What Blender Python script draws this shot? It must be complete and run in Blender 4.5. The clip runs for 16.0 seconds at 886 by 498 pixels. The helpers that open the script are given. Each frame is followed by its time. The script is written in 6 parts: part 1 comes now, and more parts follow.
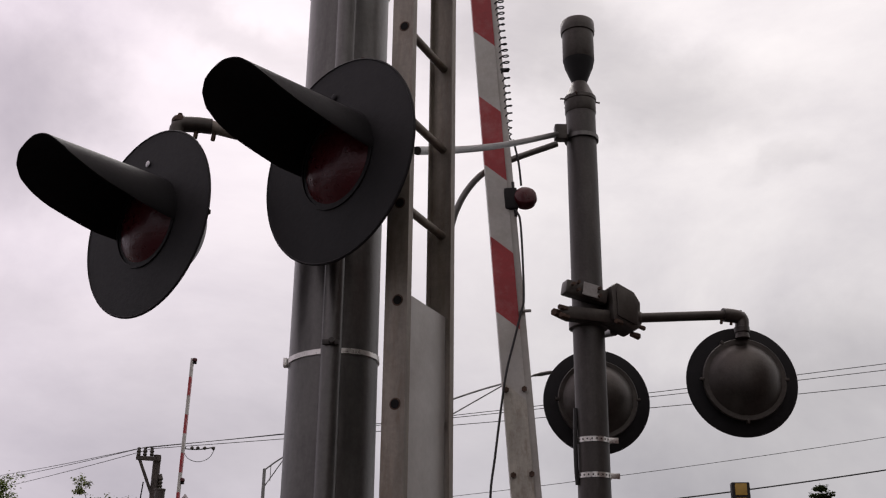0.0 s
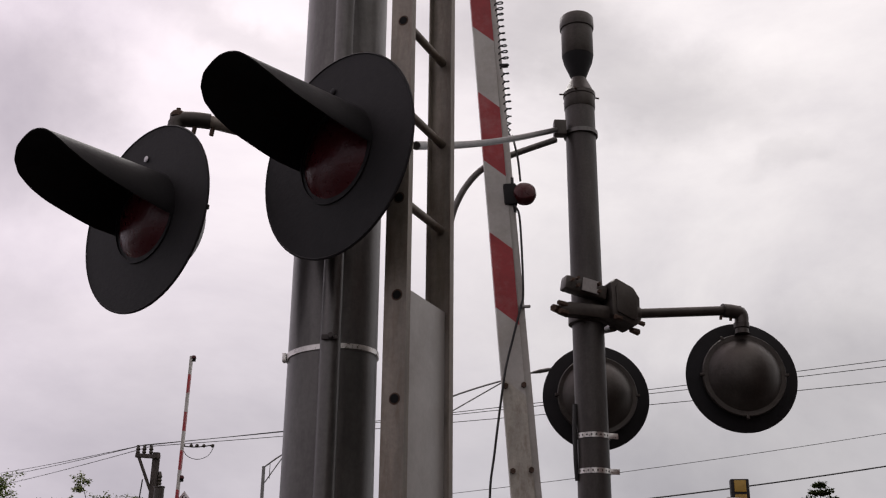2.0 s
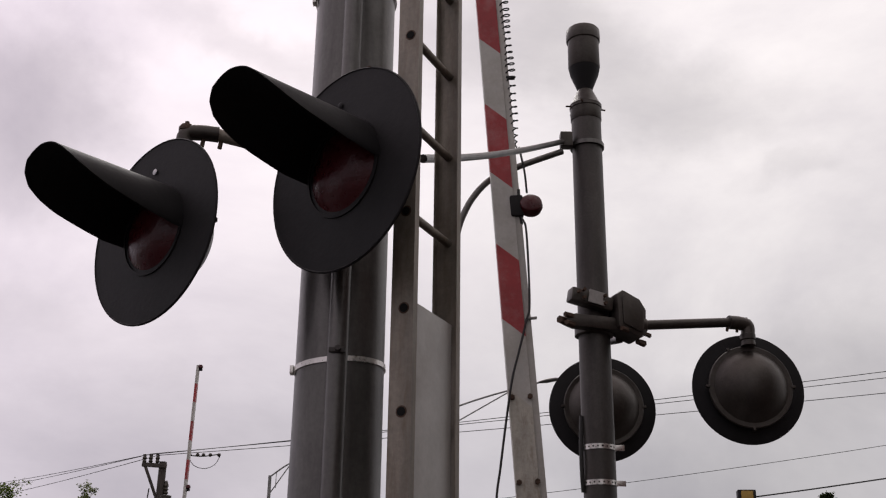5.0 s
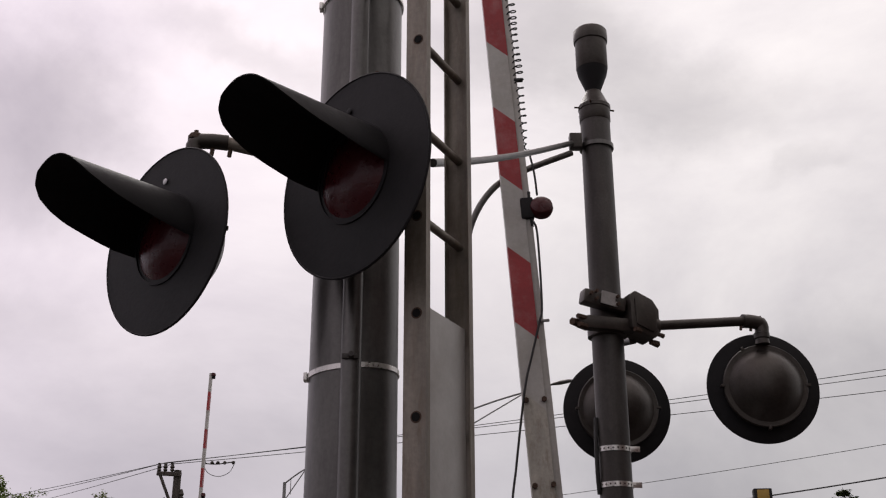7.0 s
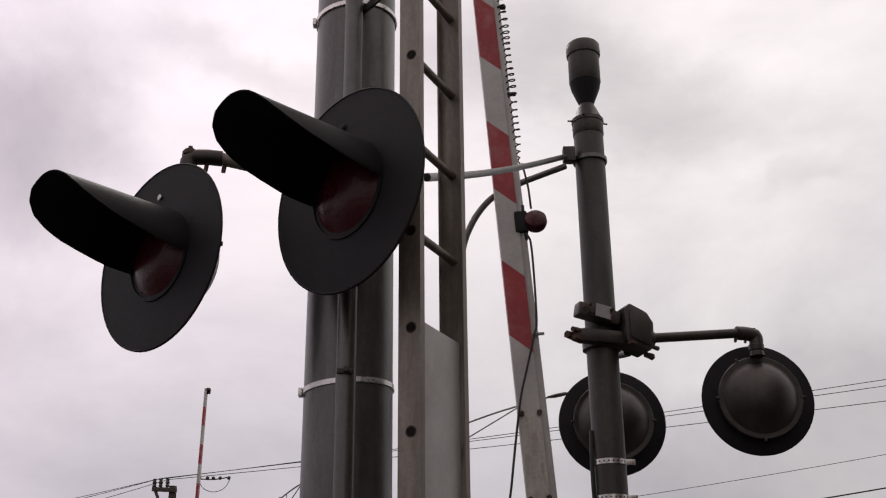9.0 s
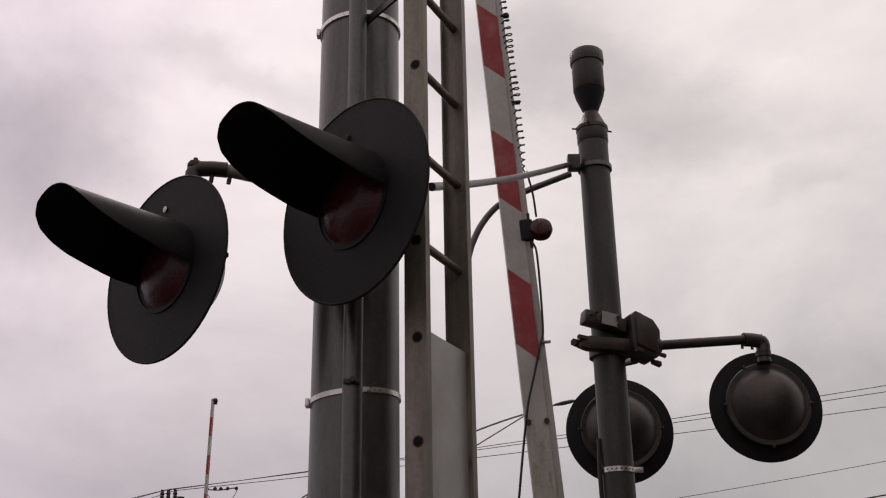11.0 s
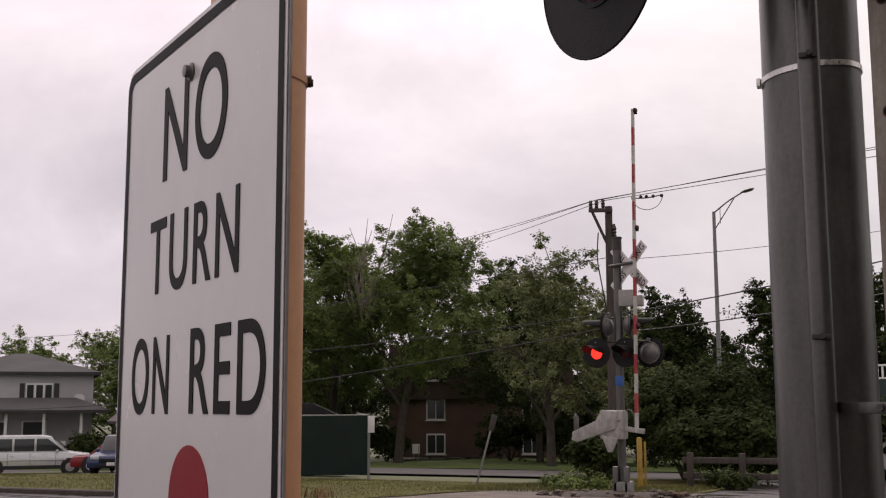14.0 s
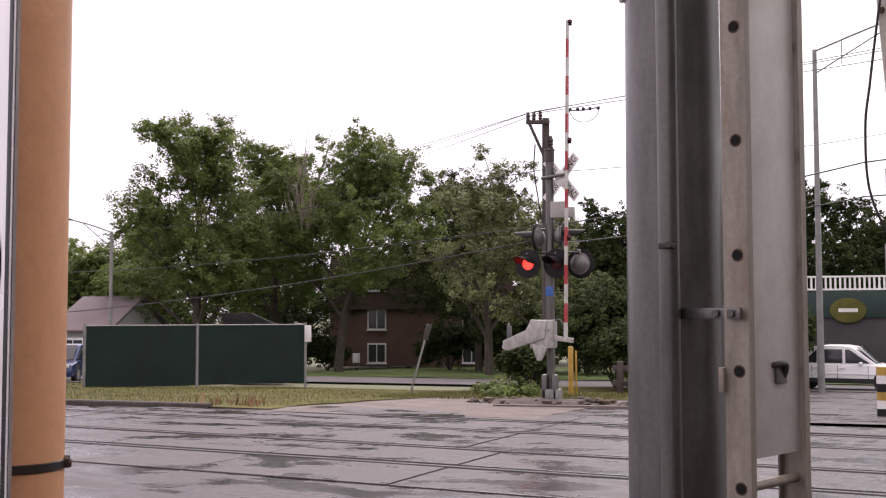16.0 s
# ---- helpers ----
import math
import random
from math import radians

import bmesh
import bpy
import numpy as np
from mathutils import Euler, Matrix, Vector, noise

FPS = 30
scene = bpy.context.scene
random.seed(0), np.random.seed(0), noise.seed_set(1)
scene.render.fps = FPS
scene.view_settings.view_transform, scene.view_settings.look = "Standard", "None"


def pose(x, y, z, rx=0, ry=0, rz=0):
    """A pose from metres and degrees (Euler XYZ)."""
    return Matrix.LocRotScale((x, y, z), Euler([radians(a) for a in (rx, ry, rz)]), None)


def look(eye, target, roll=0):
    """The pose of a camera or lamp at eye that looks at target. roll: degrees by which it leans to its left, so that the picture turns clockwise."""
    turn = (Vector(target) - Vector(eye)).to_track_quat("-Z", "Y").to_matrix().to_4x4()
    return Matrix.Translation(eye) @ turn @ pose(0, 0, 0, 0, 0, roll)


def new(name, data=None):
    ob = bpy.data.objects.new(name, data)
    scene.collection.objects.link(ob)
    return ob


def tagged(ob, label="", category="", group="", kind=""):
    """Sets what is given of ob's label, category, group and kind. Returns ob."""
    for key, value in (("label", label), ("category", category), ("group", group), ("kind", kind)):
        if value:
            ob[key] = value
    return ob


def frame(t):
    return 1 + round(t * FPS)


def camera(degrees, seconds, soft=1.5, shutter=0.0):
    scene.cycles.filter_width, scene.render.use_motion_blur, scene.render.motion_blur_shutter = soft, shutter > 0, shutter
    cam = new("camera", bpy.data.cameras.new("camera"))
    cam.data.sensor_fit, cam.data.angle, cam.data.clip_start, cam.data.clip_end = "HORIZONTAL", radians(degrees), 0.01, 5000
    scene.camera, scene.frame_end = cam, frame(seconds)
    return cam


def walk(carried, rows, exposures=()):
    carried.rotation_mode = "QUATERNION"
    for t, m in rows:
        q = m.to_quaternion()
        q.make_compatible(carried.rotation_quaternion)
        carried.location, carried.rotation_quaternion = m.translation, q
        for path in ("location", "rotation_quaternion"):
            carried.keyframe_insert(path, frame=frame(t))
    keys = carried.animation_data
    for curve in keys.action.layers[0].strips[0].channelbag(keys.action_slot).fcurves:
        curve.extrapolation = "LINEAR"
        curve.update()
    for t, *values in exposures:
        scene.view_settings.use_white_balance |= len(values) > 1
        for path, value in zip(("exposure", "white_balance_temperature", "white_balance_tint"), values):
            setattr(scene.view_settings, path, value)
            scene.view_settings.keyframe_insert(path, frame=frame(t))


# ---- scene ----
cam = camera(43.1, 16.0, soft=1.2)
PATH = [
    (0, (-0.006, -0.154, 1.672), (0.035, 1.717, 2.378), 0.6),
    (0.5, (-0.001, -0.154, 1.673), (0.034, 1.717, 2.379), 0.4),
    (1, (0.001, -0.155, 1.673), (0.042, 1.716, 2.379), 0.6),
    (1.5, (-0.003, -0.147, 1.672), (0.042, 1.724, 2.378), 0.4),
    (2, (-0.007, -0.143, 1.667), (0.036, 1.73, 2.369), 0.5),
    (2.5, (-0.007, -0.141, 1.676), (0.029, 1.734, 2.371), 0.9),
    (3, (-0.006, -0.146, 1.671), (0.027, 1.728, 2.369), 0.4),
    (3.5, (-0.004, -0.148, 1.67), (0.031, 1.725, 2.37), 0.6),
    (4, (-0.004, -0.16, 1.673), (0.031, 1.711, 2.377), 0.4),
    (4.5, (-0.012, -0.161, 1.673), (0.026, 1.707, 2.386), 0.4),
    (5, (-0.008, -0.164, 1.672), (0.023, 1.703, 2.389), 0.7),
    (7.5, (-0.013, -0.154, 1.679), (0.002, 1.708, 2.407), -0.4),
    (8, (-0.01, -0.157, 1.68), (0.019, 1.699, 2.422), -0.7),
    (8.5, (-0.008, -0.164, 1.677), (0.025, 1.688, 2.43), -0.7),
    (9, (-0.01, -0.164, 1.677), (0.012, 1.692, 2.422), -0.6),
    (11.5, (-0.01, -0.166, 1.681), (0.002, 1.683, 2.441), -1.1),
    (12, (-0.003, -0.186, 1.658), (0.002, 1.685, 2.365), -2.1),
    (12.2, (-0.014, -0.166, 1.667), (-0.056, 1.741, 2.268), -2.5),
    (12.5, (-0.034, -0.161, 1.649), (-0.211, 1.77, 2.136), -2.2),
    (12.8, (-0.062, -0.151, 1.643), (-0.434, 1.765, 2.077), -1.0),
    (13, (-0.069, -0.154, 1.638), (-0.563, 1.746, 2.019), -0.3),
    (13.5, (-0.111, -0.139, 1.624), (-0.811, 1.713, 1.908), 0.2),
    (14, (-0.121, -0.124, 1.623), (-0.839, 1.723, 1.897), -0.2),
    (14.5, (-0.111, -0.124, 1.621), (-0.799, 1.735, 1.89), -0.2),
    (15, (-0.077, -0.12, 1.62), (-0.737, 1.752, 1.866), -0.5),
    (15.5, (0.05, -0.101, 1.614), (-0.574, 1.788, 1.812), 1.0),
    (16, (0.129, -0.109, 1.609), (-0.502, 1.785, 1.725), -0.1),
]

EXPOSURES = [(0, -0.12, 6500, 10), (9.2, -0.12, 6550, 10), (11.3, -0.30, 6750, 10.5), (11.8, -0.28, 6750, 10.5), (12.4, -0.23, 6820, 10), (12.8, -0.14, 6850, 9.5), (13.4, 0.10, 6850, 9),
             (14.0, 0.24, 6800, 9), (15.0, 0.42, 6780, 10.5), (15.5, 0.72, 6550, 13), (16.0, 1.18, 6500, 14)]
walk(cam, [(t, look(eye, target, roll)) for t, eye, target, roll in PATH], EXPOSURES)

# ---- world and light: a broken grey overcast, brighter towards the right ----
SUN_AZ, SUN_EL = -15.0, 48.0   # degrees clockwise from +y, and above the horizon
world = bpy.data.worlds.new("overcast_sky")
scene.world = world
world.use_nodes = True
wn, wl = world.node_tree.nodes, world.node_tree.links
for n in list(wn):
    wn.remove(n)


def node(nodes, kind, **inputs):
    n = nodes.new(kind)
    for key, value in inputs.items():
        n.inputs[key].default_value = value
    return n


w_out = node(wn, "ShaderNodeOutputWorld")
w_bg = node(wn, "ShaderNodeBackground", Strength=0.1)
w_sky = node(wn, "ShaderNodeTexSky")
w_sky.sky_type, w_sky.sun_disc = "NISHITA", False
w_sky.sun_elevation, w_sky.sun_rotation = radians(SUN_EL), radians(SUN_AZ)
w_tc = node(wn, "ShaderNodeTexCoord")
w_map = node(wn, "ShaderNodeMapping")
w_map.inputs["Scale"].default_value = (1.0, 1.0, 1.7)
w_n1 = node(wn, "ShaderNodeTexNoise", Scale=2.3, Detail=9.0, Roughness=0.6, Distortion=0.35)
w_r1 = node(wn, "ShaderNodeValToRGB")
w_r1.color_ramp.elements[0].position, w_r1.color_ramp.elements[1].position = 0.32, 0.66
w_r1.color_ramp.elements[0].color = (6.0, 5.5, 5.85, 1)
w_r1.color_ramp.elements[1].color = (8.75, 8.1, 8.2, 1)
w_dot = node(wn, "ShaderNodeVectorMath")
w_dot.operation = "DOT_PRODUCT"
w_dot.inputs[1].default_value = (math.sin(radians(SUN_AZ)) * math.cos(radians(SUN_EL)), math.cos(radians(SUN_AZ)) * math.cos(radians(SUN_EL)), math.sin(radians(SUN_EL)))
w_glow = node(wn, "ShaderNodeMapRange")
w_glow.inputs["From Min"].default_value, w_glow.inputs["From Max"].default_value = 0.25, 1.0
w_glow.inputs["To Min"].default_value, w_glow.inputs["To Max"].default_value = 0.86, 1.22
w_sep = node(wn, "ShaderNodeSeparateXYZ")
w_up = node(wn, "ShaderNodeMapRange")   # an overcast sky is darker towards the horizon
w_up.inputs["From Min"].default_value, w_up.inputs["From Max"].default_value = 0.0, 0.6
w_up.inputs["To Min"].default_value, w_up.inputs["To Max"].default_value = 0.74, 1.28
w_lum = node(wn, "ShaderNodeMath")
w_lum.operation = "MULTIPLY"
w_mul = node(wn, "ShaderNodeVectorMath")
w_mul.operation = "SCALE"
w_mix = node(wn, "ShaderNodeMixRGB", Fac=0.93)
wl.new(w_tc.outputs["Generated"], w_map.inputs["Vector"])
wl.new(w_map.outputs["Vector"], w_n1.inputs["Vector"])
wl.new(w_n1.outputs["Fac"], w_r1.inputs["Fac"])
wl.new(w_tc.outputs["Generated"], w_dot.inputs[0])
wl.new(w_dot.outputs["Value"], w_glow.inputs["Value"])
wl.new(w_r1.outputs["Color"], w_mul.inputs[0])
wl.new(w_tc.outputs["Generated"], w_sep.inputs["Vector"])
wl.new(w_sep.outputs["Z"], w_up.inputs["Value"])
wl.new(w_glow.outputs["Result"], w_lum.inputs[0])
wl.new(w_up.outputs["Result"], w_lum.inputs[1])
wl.new(w_lum.outputs["Value"], w_mul.inputs["Scale"])
wl.new(w_sky.outputs["Color"], w_mix.inputs["Color1"])
w_tint = node(wn, "ShaderNodeValToRGB")   # warmer haze low down
w_tint.color_ramp.elements[0].color, w_tint.color_ramp.elements[1].color = (0.99, 1.0, 1.06, 1), (1.09, 1.0, 0.98, 1)
w_tint.color_ramp.elements.new(0.28).color = (1.0, 1.0, 1.0, 1)
w_tint.color_ramp.elements.new(0.58).color = (1.01, 1.0, 1.0, 1)
w_tm = node(wn, "ShaderNodeVectorMath")
w_tm.operation = "MULTIPLY"
wl.new(w_sep.outputs["Z"], w_tint.inputs["Fac"])
wl.new(w_mul.outputs["Vector"], w_tm.inputs[0])

# the darker cloud banks of this sky: bearing, height, half width and half height in degrees, tilt, depth
CLOUDS = [(-21.5, 27.0, 6.0, 4.6, -25, 0.27), (-22.5, 22.8, 6.0, 3.0, -8, 0.18), (12.5, 28.6, 9.0, 3.2, -14, 0.24), (4.0, 32.0, 8.0, 3.6, 0, 0.22),
          (-11.0, 30.6, 7.0, 1.7, -10, 0.16), (21.5, 14.2, 6.5, 3.6, 4, 0.20), (-14.0, 10.5, 17.0, 5.0, 0, 0.17), (16.0, 9.5, 12.0, 4.5, 0, 0.25),
          (19.0, 23.8, 3.0, 0.9, 6, 0.10), (-34.0, 11.0, 8.0, 3.0, 6, 0.24), (-40.0, 13.0, 6.0, 5.0, 0, 0.16), (-24.0, 17.0, 9.0, 2.4, -12, 0.12)]
w_warp = node(wn, "ShaderNodeTexNoise", Scale=7.0, Detail=6.0, Roughness=0.6)
w_off = node(wn, "ShaderNodeVectorMath")
w_off.operation, w_off.inputs[1].default_value = "SUBTRACT", (0.5, 0.5, 0.5)
w_bend = node(wn, "ShaderNodeVectorMath")
w_bend.operation, w_bend.inputs[1].default_value = "MULTIPLY_ADD", (0.16, 0.16, 0.11)
wl.new(w_tc.outputs["Generated"], w_warp.inputs["Vector"])
wl.new(w_warp.outputs["Color"], w_off.inputs[0])
wl.new(w_off.outputs["Vector"], w_bend.inputs[0])
wl.new(w_tc.outputs["Generated"], w_bend.inputs[2])
cover = None
for bearing, up_deg, half_w, half_h, tilt, depth in CLOUDS:
    a, e, k = radians(bearing), radians(up_deg), radians(tilt)
    mid = Vector((math.sin(a) * math.cos(e), math.cos(a) * math.cos(e), math.sin(e)))
    side = Vector((math.cos(a), -math.sin(a), 0))
    rise = side.cross(mid)
    parts = []
    for axis in ((side * math.cos(k) + rise * math.sin(k)) / radians(half_w), (rise * math.cos(k) - side * math.sin(k)) / radians(half_h), mid):
        dot = node(wn, "ShaderNodeVectorMath")
        dot.operation, dot.inputs[1].default_value = "DOT_PRODUCT", axis
        wl.new(w_bend.outputs["Vector"], dot.inputs[0])
        parts.append(dot)
    far = node(wn, "ShaderNodeMath")
    far.operation, far.inputs[0].default_value = "SUBTRACT", 1.0
    wl.new(parts[2].outputs["Value"], far.inputs[1])
    xyz = node(wn, "ShaderNodeCombineXYZ")
    wl.new(parts[0].outputs["Value"], xyz.inputs["X"])
    wl.new(parts[1].outputs["Value"], xyz.inputs["Y"])
    wl.new(far.outputs["Value"], xyz.inputs["Z"])
    size = node(wn, "ShaderNodeVectorMath")
    size.operation = "LENGTH"
    wl.new(xyz.outputs["Vector"], size.inputs[0])
    soft_edge = node(wn, "ShaderNodeMapRange")
    soft_edge.interpolation_type = "SMOOTHSTEP"
    soft_edge.inputs["From Min"].default_value, soft_edge.inputs["From Max"].default_value = 0.15, 1.2
    soft_edge.inputs["To Min"].default_value, soft_edge.inputs["To Max"].default_value = 1 - depth, 1.0
    wl.new(size.outputs["Value"], soft_edge.inputs["Value"])
    if cover is None:
        cover = soft_edge.outputs["Result"]
    else:
        both = node(wn, "ShaderNodeMath")
        both.operation = "MULTIPLY"
        wl.new(cover, both.inputs[0])
        wl.new(soft_edge.outputs["Result"], both.inputs[1])
        cover = both.outputs["Value"]
w_bank = node(wn, "ShaderNodeVectorMath")
w_bank.operation = "SCALE"
wl.new(cover, w_bank.inputs["Scale"])
# lilac cloud to the west, neutral to the east
w_side = node(wn, "ShaderNodeMapRange")
w_side.inputs["From Min"].default_value, w_side.inputs["From Max"].default_value = -0.35, 0.12
w_hue = node(wn, "ShaderNodeMixRGB")
w_hue.inputs["Color1"].default_value, w_hue.inputs["Color2"].default_value = (1.02, 0.98, 1.035, 1), (0.985, 1.0, 0.975, 1)
w_hm = node(wn, "ShaderNodeVectorMath")
w_hm.operation = "MULTIPLY"
wl.new(w_sep.outputs["X"], w_side.inputs["Value"])
wl.new(w_side.outputs["Result"], w_hue.inputs["Fac"])
wl.new(w_tm.outputs["Vector"], w_hm.inputs[0])
wl.new(w_hue.outputs["Color"], w_hm.inputs[1])
wl.new(w_hm.outputs["Vector"], w_bank.inputs[0])
wl.new(w_tint.outputs["Color"], w_tm.inputs[1])
wl.new(w_bank.outputs["Vector"], w_mix.inputs["Color2"])
wl.new(w_mix.outputs["Color"], w_bg.inputs["Color"])
wl.new(w_bg.outputs["Background"], w_out.inputs["Surface"])

sun_data = bpy.data.lights.new("sun", "SUN")
sun_data.energy, sun_data.angle, sun_data.color = 0.7, radians(25), (1.0, 0.97, 0.93)
sun = new("sun", sun_data)
az, el = radians(SUN_AZ), radians(SUN_EL)
sun.matrix_world = look((40 * math.sin(az), 40 * math.cos(az), 40), (40 * math.sin(az) - math.sin(az) * math.cos(el), 40 * math.cos(az) - math.cos(az) * math.cos(el), 40 - math.sin(el)))


# ---- materials ----
def material(name, col, rough=0.6, metal=0.0, vary=0.25, scale=2.5, fine=45.0, bump=0.15, streak=0.0, dirt=None, dirt_amount=0.0,
             island=0.0, random_ob=0.0, emit=None, emit_power=0.0, translucent=0.0, spec=0.5):
    m = bpy.data.materials.new(name)
    m.use_nodes = True
    nt, lk = m.node_tree.nodes, m.node_tree.links
    bsdf = nt["Principled BSDF"]
    bsdf.inputs["Roughness"].default_value, bsdf.inputs["Metallic"].default_value = rough, metal
    bsdf.inputs["Specular IOR Level"].default_value = spec
    tc = nt.new("ShaderNodeTexCoord")
    mp = nt.new("ShaderNodeMapping")
    lk.new(tc.outputs["Object"], mp.inputs["Vector"])
    if streak:
        mp.inputs["Scale"].default_value = (streak, streak, 1.0)
    big = node(nt, "ShaderNodeTexNoise", Scale=scale, Detail=5.0, Roughness=0.6)
    small = node(nt, "ShaderNodeTexNoise", Scale=fine, Detail=3.0, Roughness=0.65)
    lk.new(mp.outputs["Vector"], big.inputs["Vector"])
    lk.new(tc.outputs["Object"], small.inputs["Vector"])
    ramp = node(nt, "ShaderNodeMapRange")
    ramp.inputs["From Min"].default_value, ramp.inputs["From Max"].default_value = 0.3, 0.7
    ramp.inputs["To Min"].default_value, ramp.inputs["To Max"].default_value = 1 - vary, 1 + vary
    lk.new(big.outputs["Fac"], ramp.inputs["Value"])
    ramp2 = node(nt, "ShaderNodeMapRange")
    ramp2.inputs["From Min"].default_value, ramp2.inputs["From Max"].default_value = 0.3, 0.7
    ramp2.inputs["To Min"].default_value, ramp2.inputs["To Max"].default_value = 1 - vary * 0.5, 1 + vary * 0.5
    lk.new(small.outputs["Fac"], ramp2.inputs["Value"])
    mult = nt.new("ShaderNodeMath")
    mult.operation = "MULTIPLY"
    lk.new(ramp.outputs["Result"], mult.inputs[0])
    lk.new(ramp2.outputs["Result"], mult.inputs[1])
    factor = mult.outputs["Value"]
    for amount, source, socket in ((island, "ShaderNodeNewGeometry", "Random Per Island"), (random_ob, "ShaderNodeObjectInfo", "Random")):
        if amount:
            src = nt.new(source)
            rr = node(nt, "ShaderNodeMapRange")
            rr.inputs["To Min"].default_value, rr.inputs["To Max"].default_value = 1 - amount, 1 + amount
            lk.new(src.outputs[socket], rr.inputs["Value"])
            mm = nt.new("ShaderNodeMath")
            mm.operation = "MULTIPLY"
            lk.new(factor, mm.inputs[0])
            lk.new(rr.outputs["Result"], mm.inputs[1])
            factor = mm.outputs["Value"]
    sc = nt.new("ShaderNodeVectorMath")
    sc.operation = "SCALE"
    sc.inputs[0].default_value = col
    lk.new(factor, sc.inputs["Scale"])
    colour = sc.outputs["Vector"]
    if dirt:
        dn = node(nt, "ShaderNodeTexNoise", Scale=scale * 1.7, Detail=7.0, Roughness=0.7)
        lk.new(mp.outputs["Vector"], dn.inputs["Vector"])
        dr = nt.new("ShaderNodeValToRGB")
        dr.color_ramp.elements[0].position, dr.color_ramp.elements[1].position = 0.48, 0.68
        lk.new(dn.outputs["Fac"], dr.inputs["Fac"])
        dm = nt.new("ShaderNodeMath")
        dm.operation, dm.inputs[1].default_value = "MULTIPLY", dirt_amount
        lk.new(dr.outputs["Color"], dm.inputs[0])
        mix = nt.new("ShaderNodeMixRGB")
        mix.inputs["Color2"].default_value = (*dirt, 1)
        lk.new(dm.outputs["Value"], mix.inputs["Fac"])
        lk.new(colour, mix.inputs["Color1"])
        colour = mix.outputs["Color"]
    lk.new(colour, bsdf.inputs["Base Color"])
    rm = node(nt, "ShaderNodeMapRange")
    rm.inputs["To Min"].default_value, rm.inputs["To Max"].default_value = max(rough - 0.12, 0.02), min(rough + 0.12, 1)
    lk.new(small.outputs["Fac"], rm.inputs["Value"])
    lk.new(rm.outputs["Result"], bsdf.inputs["Roughness"])
    if bump:
        bp = node(nt, "ShaderNodeBump", Strength=bump, Distance=0.01)
        lk.new(small.outputs["Fac"], bp.inputs["Height"])
        lk.new(bp.outputs["Normal"], bsdf.inputs["Normal"])
    if emit:
        bsdf.inputs["Emission Color"].default_value, bsdf.inputs["Emission Strength"].default_value = (*emit, 1), emit_power
    if translucent:
        tr = nt.new("ShaderNodeBsdfTranslucent")
        lk.new(colour, tr.inputs["Color"])
        ms = nt.new("ShaderNodeMixShader")
        ms.inputs["Fac"].default_value = translucent
        lk.new(bsdf.outputs["BSDF"], ms.inputs[1])
        lk.new(tr.outputs["BSDF"], ms.inputs[2])
        lk.new(ms.outputs["Shader"], nt["Material Output"].inputs["Surface"])
    return m


GALV = material("galvanised_steel", (0.116, 0.112, 0.106), 0.36, 0.66, 0.22, 1.6, 60, 0.05, streak=5.0, dirt=(0.06, 0.055, 0.055), dirt_amount=0.55)
GALV_DARK = material("weathered_steel_mast", (0.045, 0.040, 0.036), 0.5, 0.35, 0.35, 3.0, 70, 0.12, streak=4.0, dirt=(0.035, 0.028, 0.024), dirt_amount=0.6)
ALU = material("ladder_aluminium", (0.215, 0.192, 0.158), 0.5, 0.25, 0.25, 3.0, 60, 0.1, streak=5.0, dirt=(0.13, 0.09, 0.06), dirt_amount=0.6)
BAND = material("stainless_band", (0.62, 0.60, 0.57), 0.3, 0.9, 0.2, 8.0, 80, 0.05)
PANEL = material("guard_plate_paint", (0.42, 0.418, 0.395), 0.45, 0.1, 0.12, 2.0, 50, 0.06, dirt=(0.2, 0.17, 0.14), dirt_amount=0.35)
BLACK = material("matt_black_paint", (0.0105, 0.0100, 0.0108), 0.6, 0.0, 0.35, 4.0, 60, 0.08, spec=0.22)
BLACK_IN = material("bore_shade_black", (0.006, 0.006, 0.006), 0.8, 0.0, 0.3, 4.0, 60, 0.05, spec=0.2)
LENS = material("red_lens_plastic", (0.052, 0.005, 0.007), 0.3, 0.0, 0.12, 6.0, 40, 0.25, spec=0.3)
LENS_LIT = material("lit_red_lens", (0.5, 0.02, 0.02), 0.2, 0.0, 0.1, 6.0, 40, 0.1, emit=(1.0, 0.03, 0.02), emit_power=1.6)
HOUSING = material("grey_brown_housing", (0.048, 0.041, 0.035), 0.42, 0.45, 0.3, 5.0, 60, 0.1, dirt=(0.08, 0.075, 0.065), dirt_amount=0.4)
HOUSING_WHITE = material("pale_grey_housing", (0.32, 0.31, 0.295), 0.5, 0.1, 0.2, 4.0, 60, 0.1, dirt=(0.2, 0.18, 0.16), dirt_amount=0.4)
HOUSING_GREY = material("mid_grey_housing", (0.13, 0.125, 0.12), 0.35, 0.2, 0.3, 4.0, 60, 0.1, dirt=(0.05, 0.045, 0.04), dirt_amount=0.6)
RUBBER = material("black_cable_rubber", (0.012, 0.012, 0.012), 0.55, 0.0, 0.3, 8.0, 90, 0.05)
RUST = material("rusty_bolt", (0.075, 0.045, 0.03), 0.75, 0.3, 0.4, 30.0, 150, 0.3)
ARM_WHITE = material("arm_white_sheeting", (0.44, 0.43, 0.40), 0.45, 0.0, 0.12, 3.0, 50, 0.06, dirt=(0.30, 0.27, 0.22), dirt_amount=0.5)
ARM_BARE = material("arm_bare_aluminium", (0.40, 0.38, 0.33), 0.5, 0.2, 0.2, 5.0, 60, 0.1, streak=3.0, dirt=(0.16, 0.12, 0.08), dirt_amount=0.6)
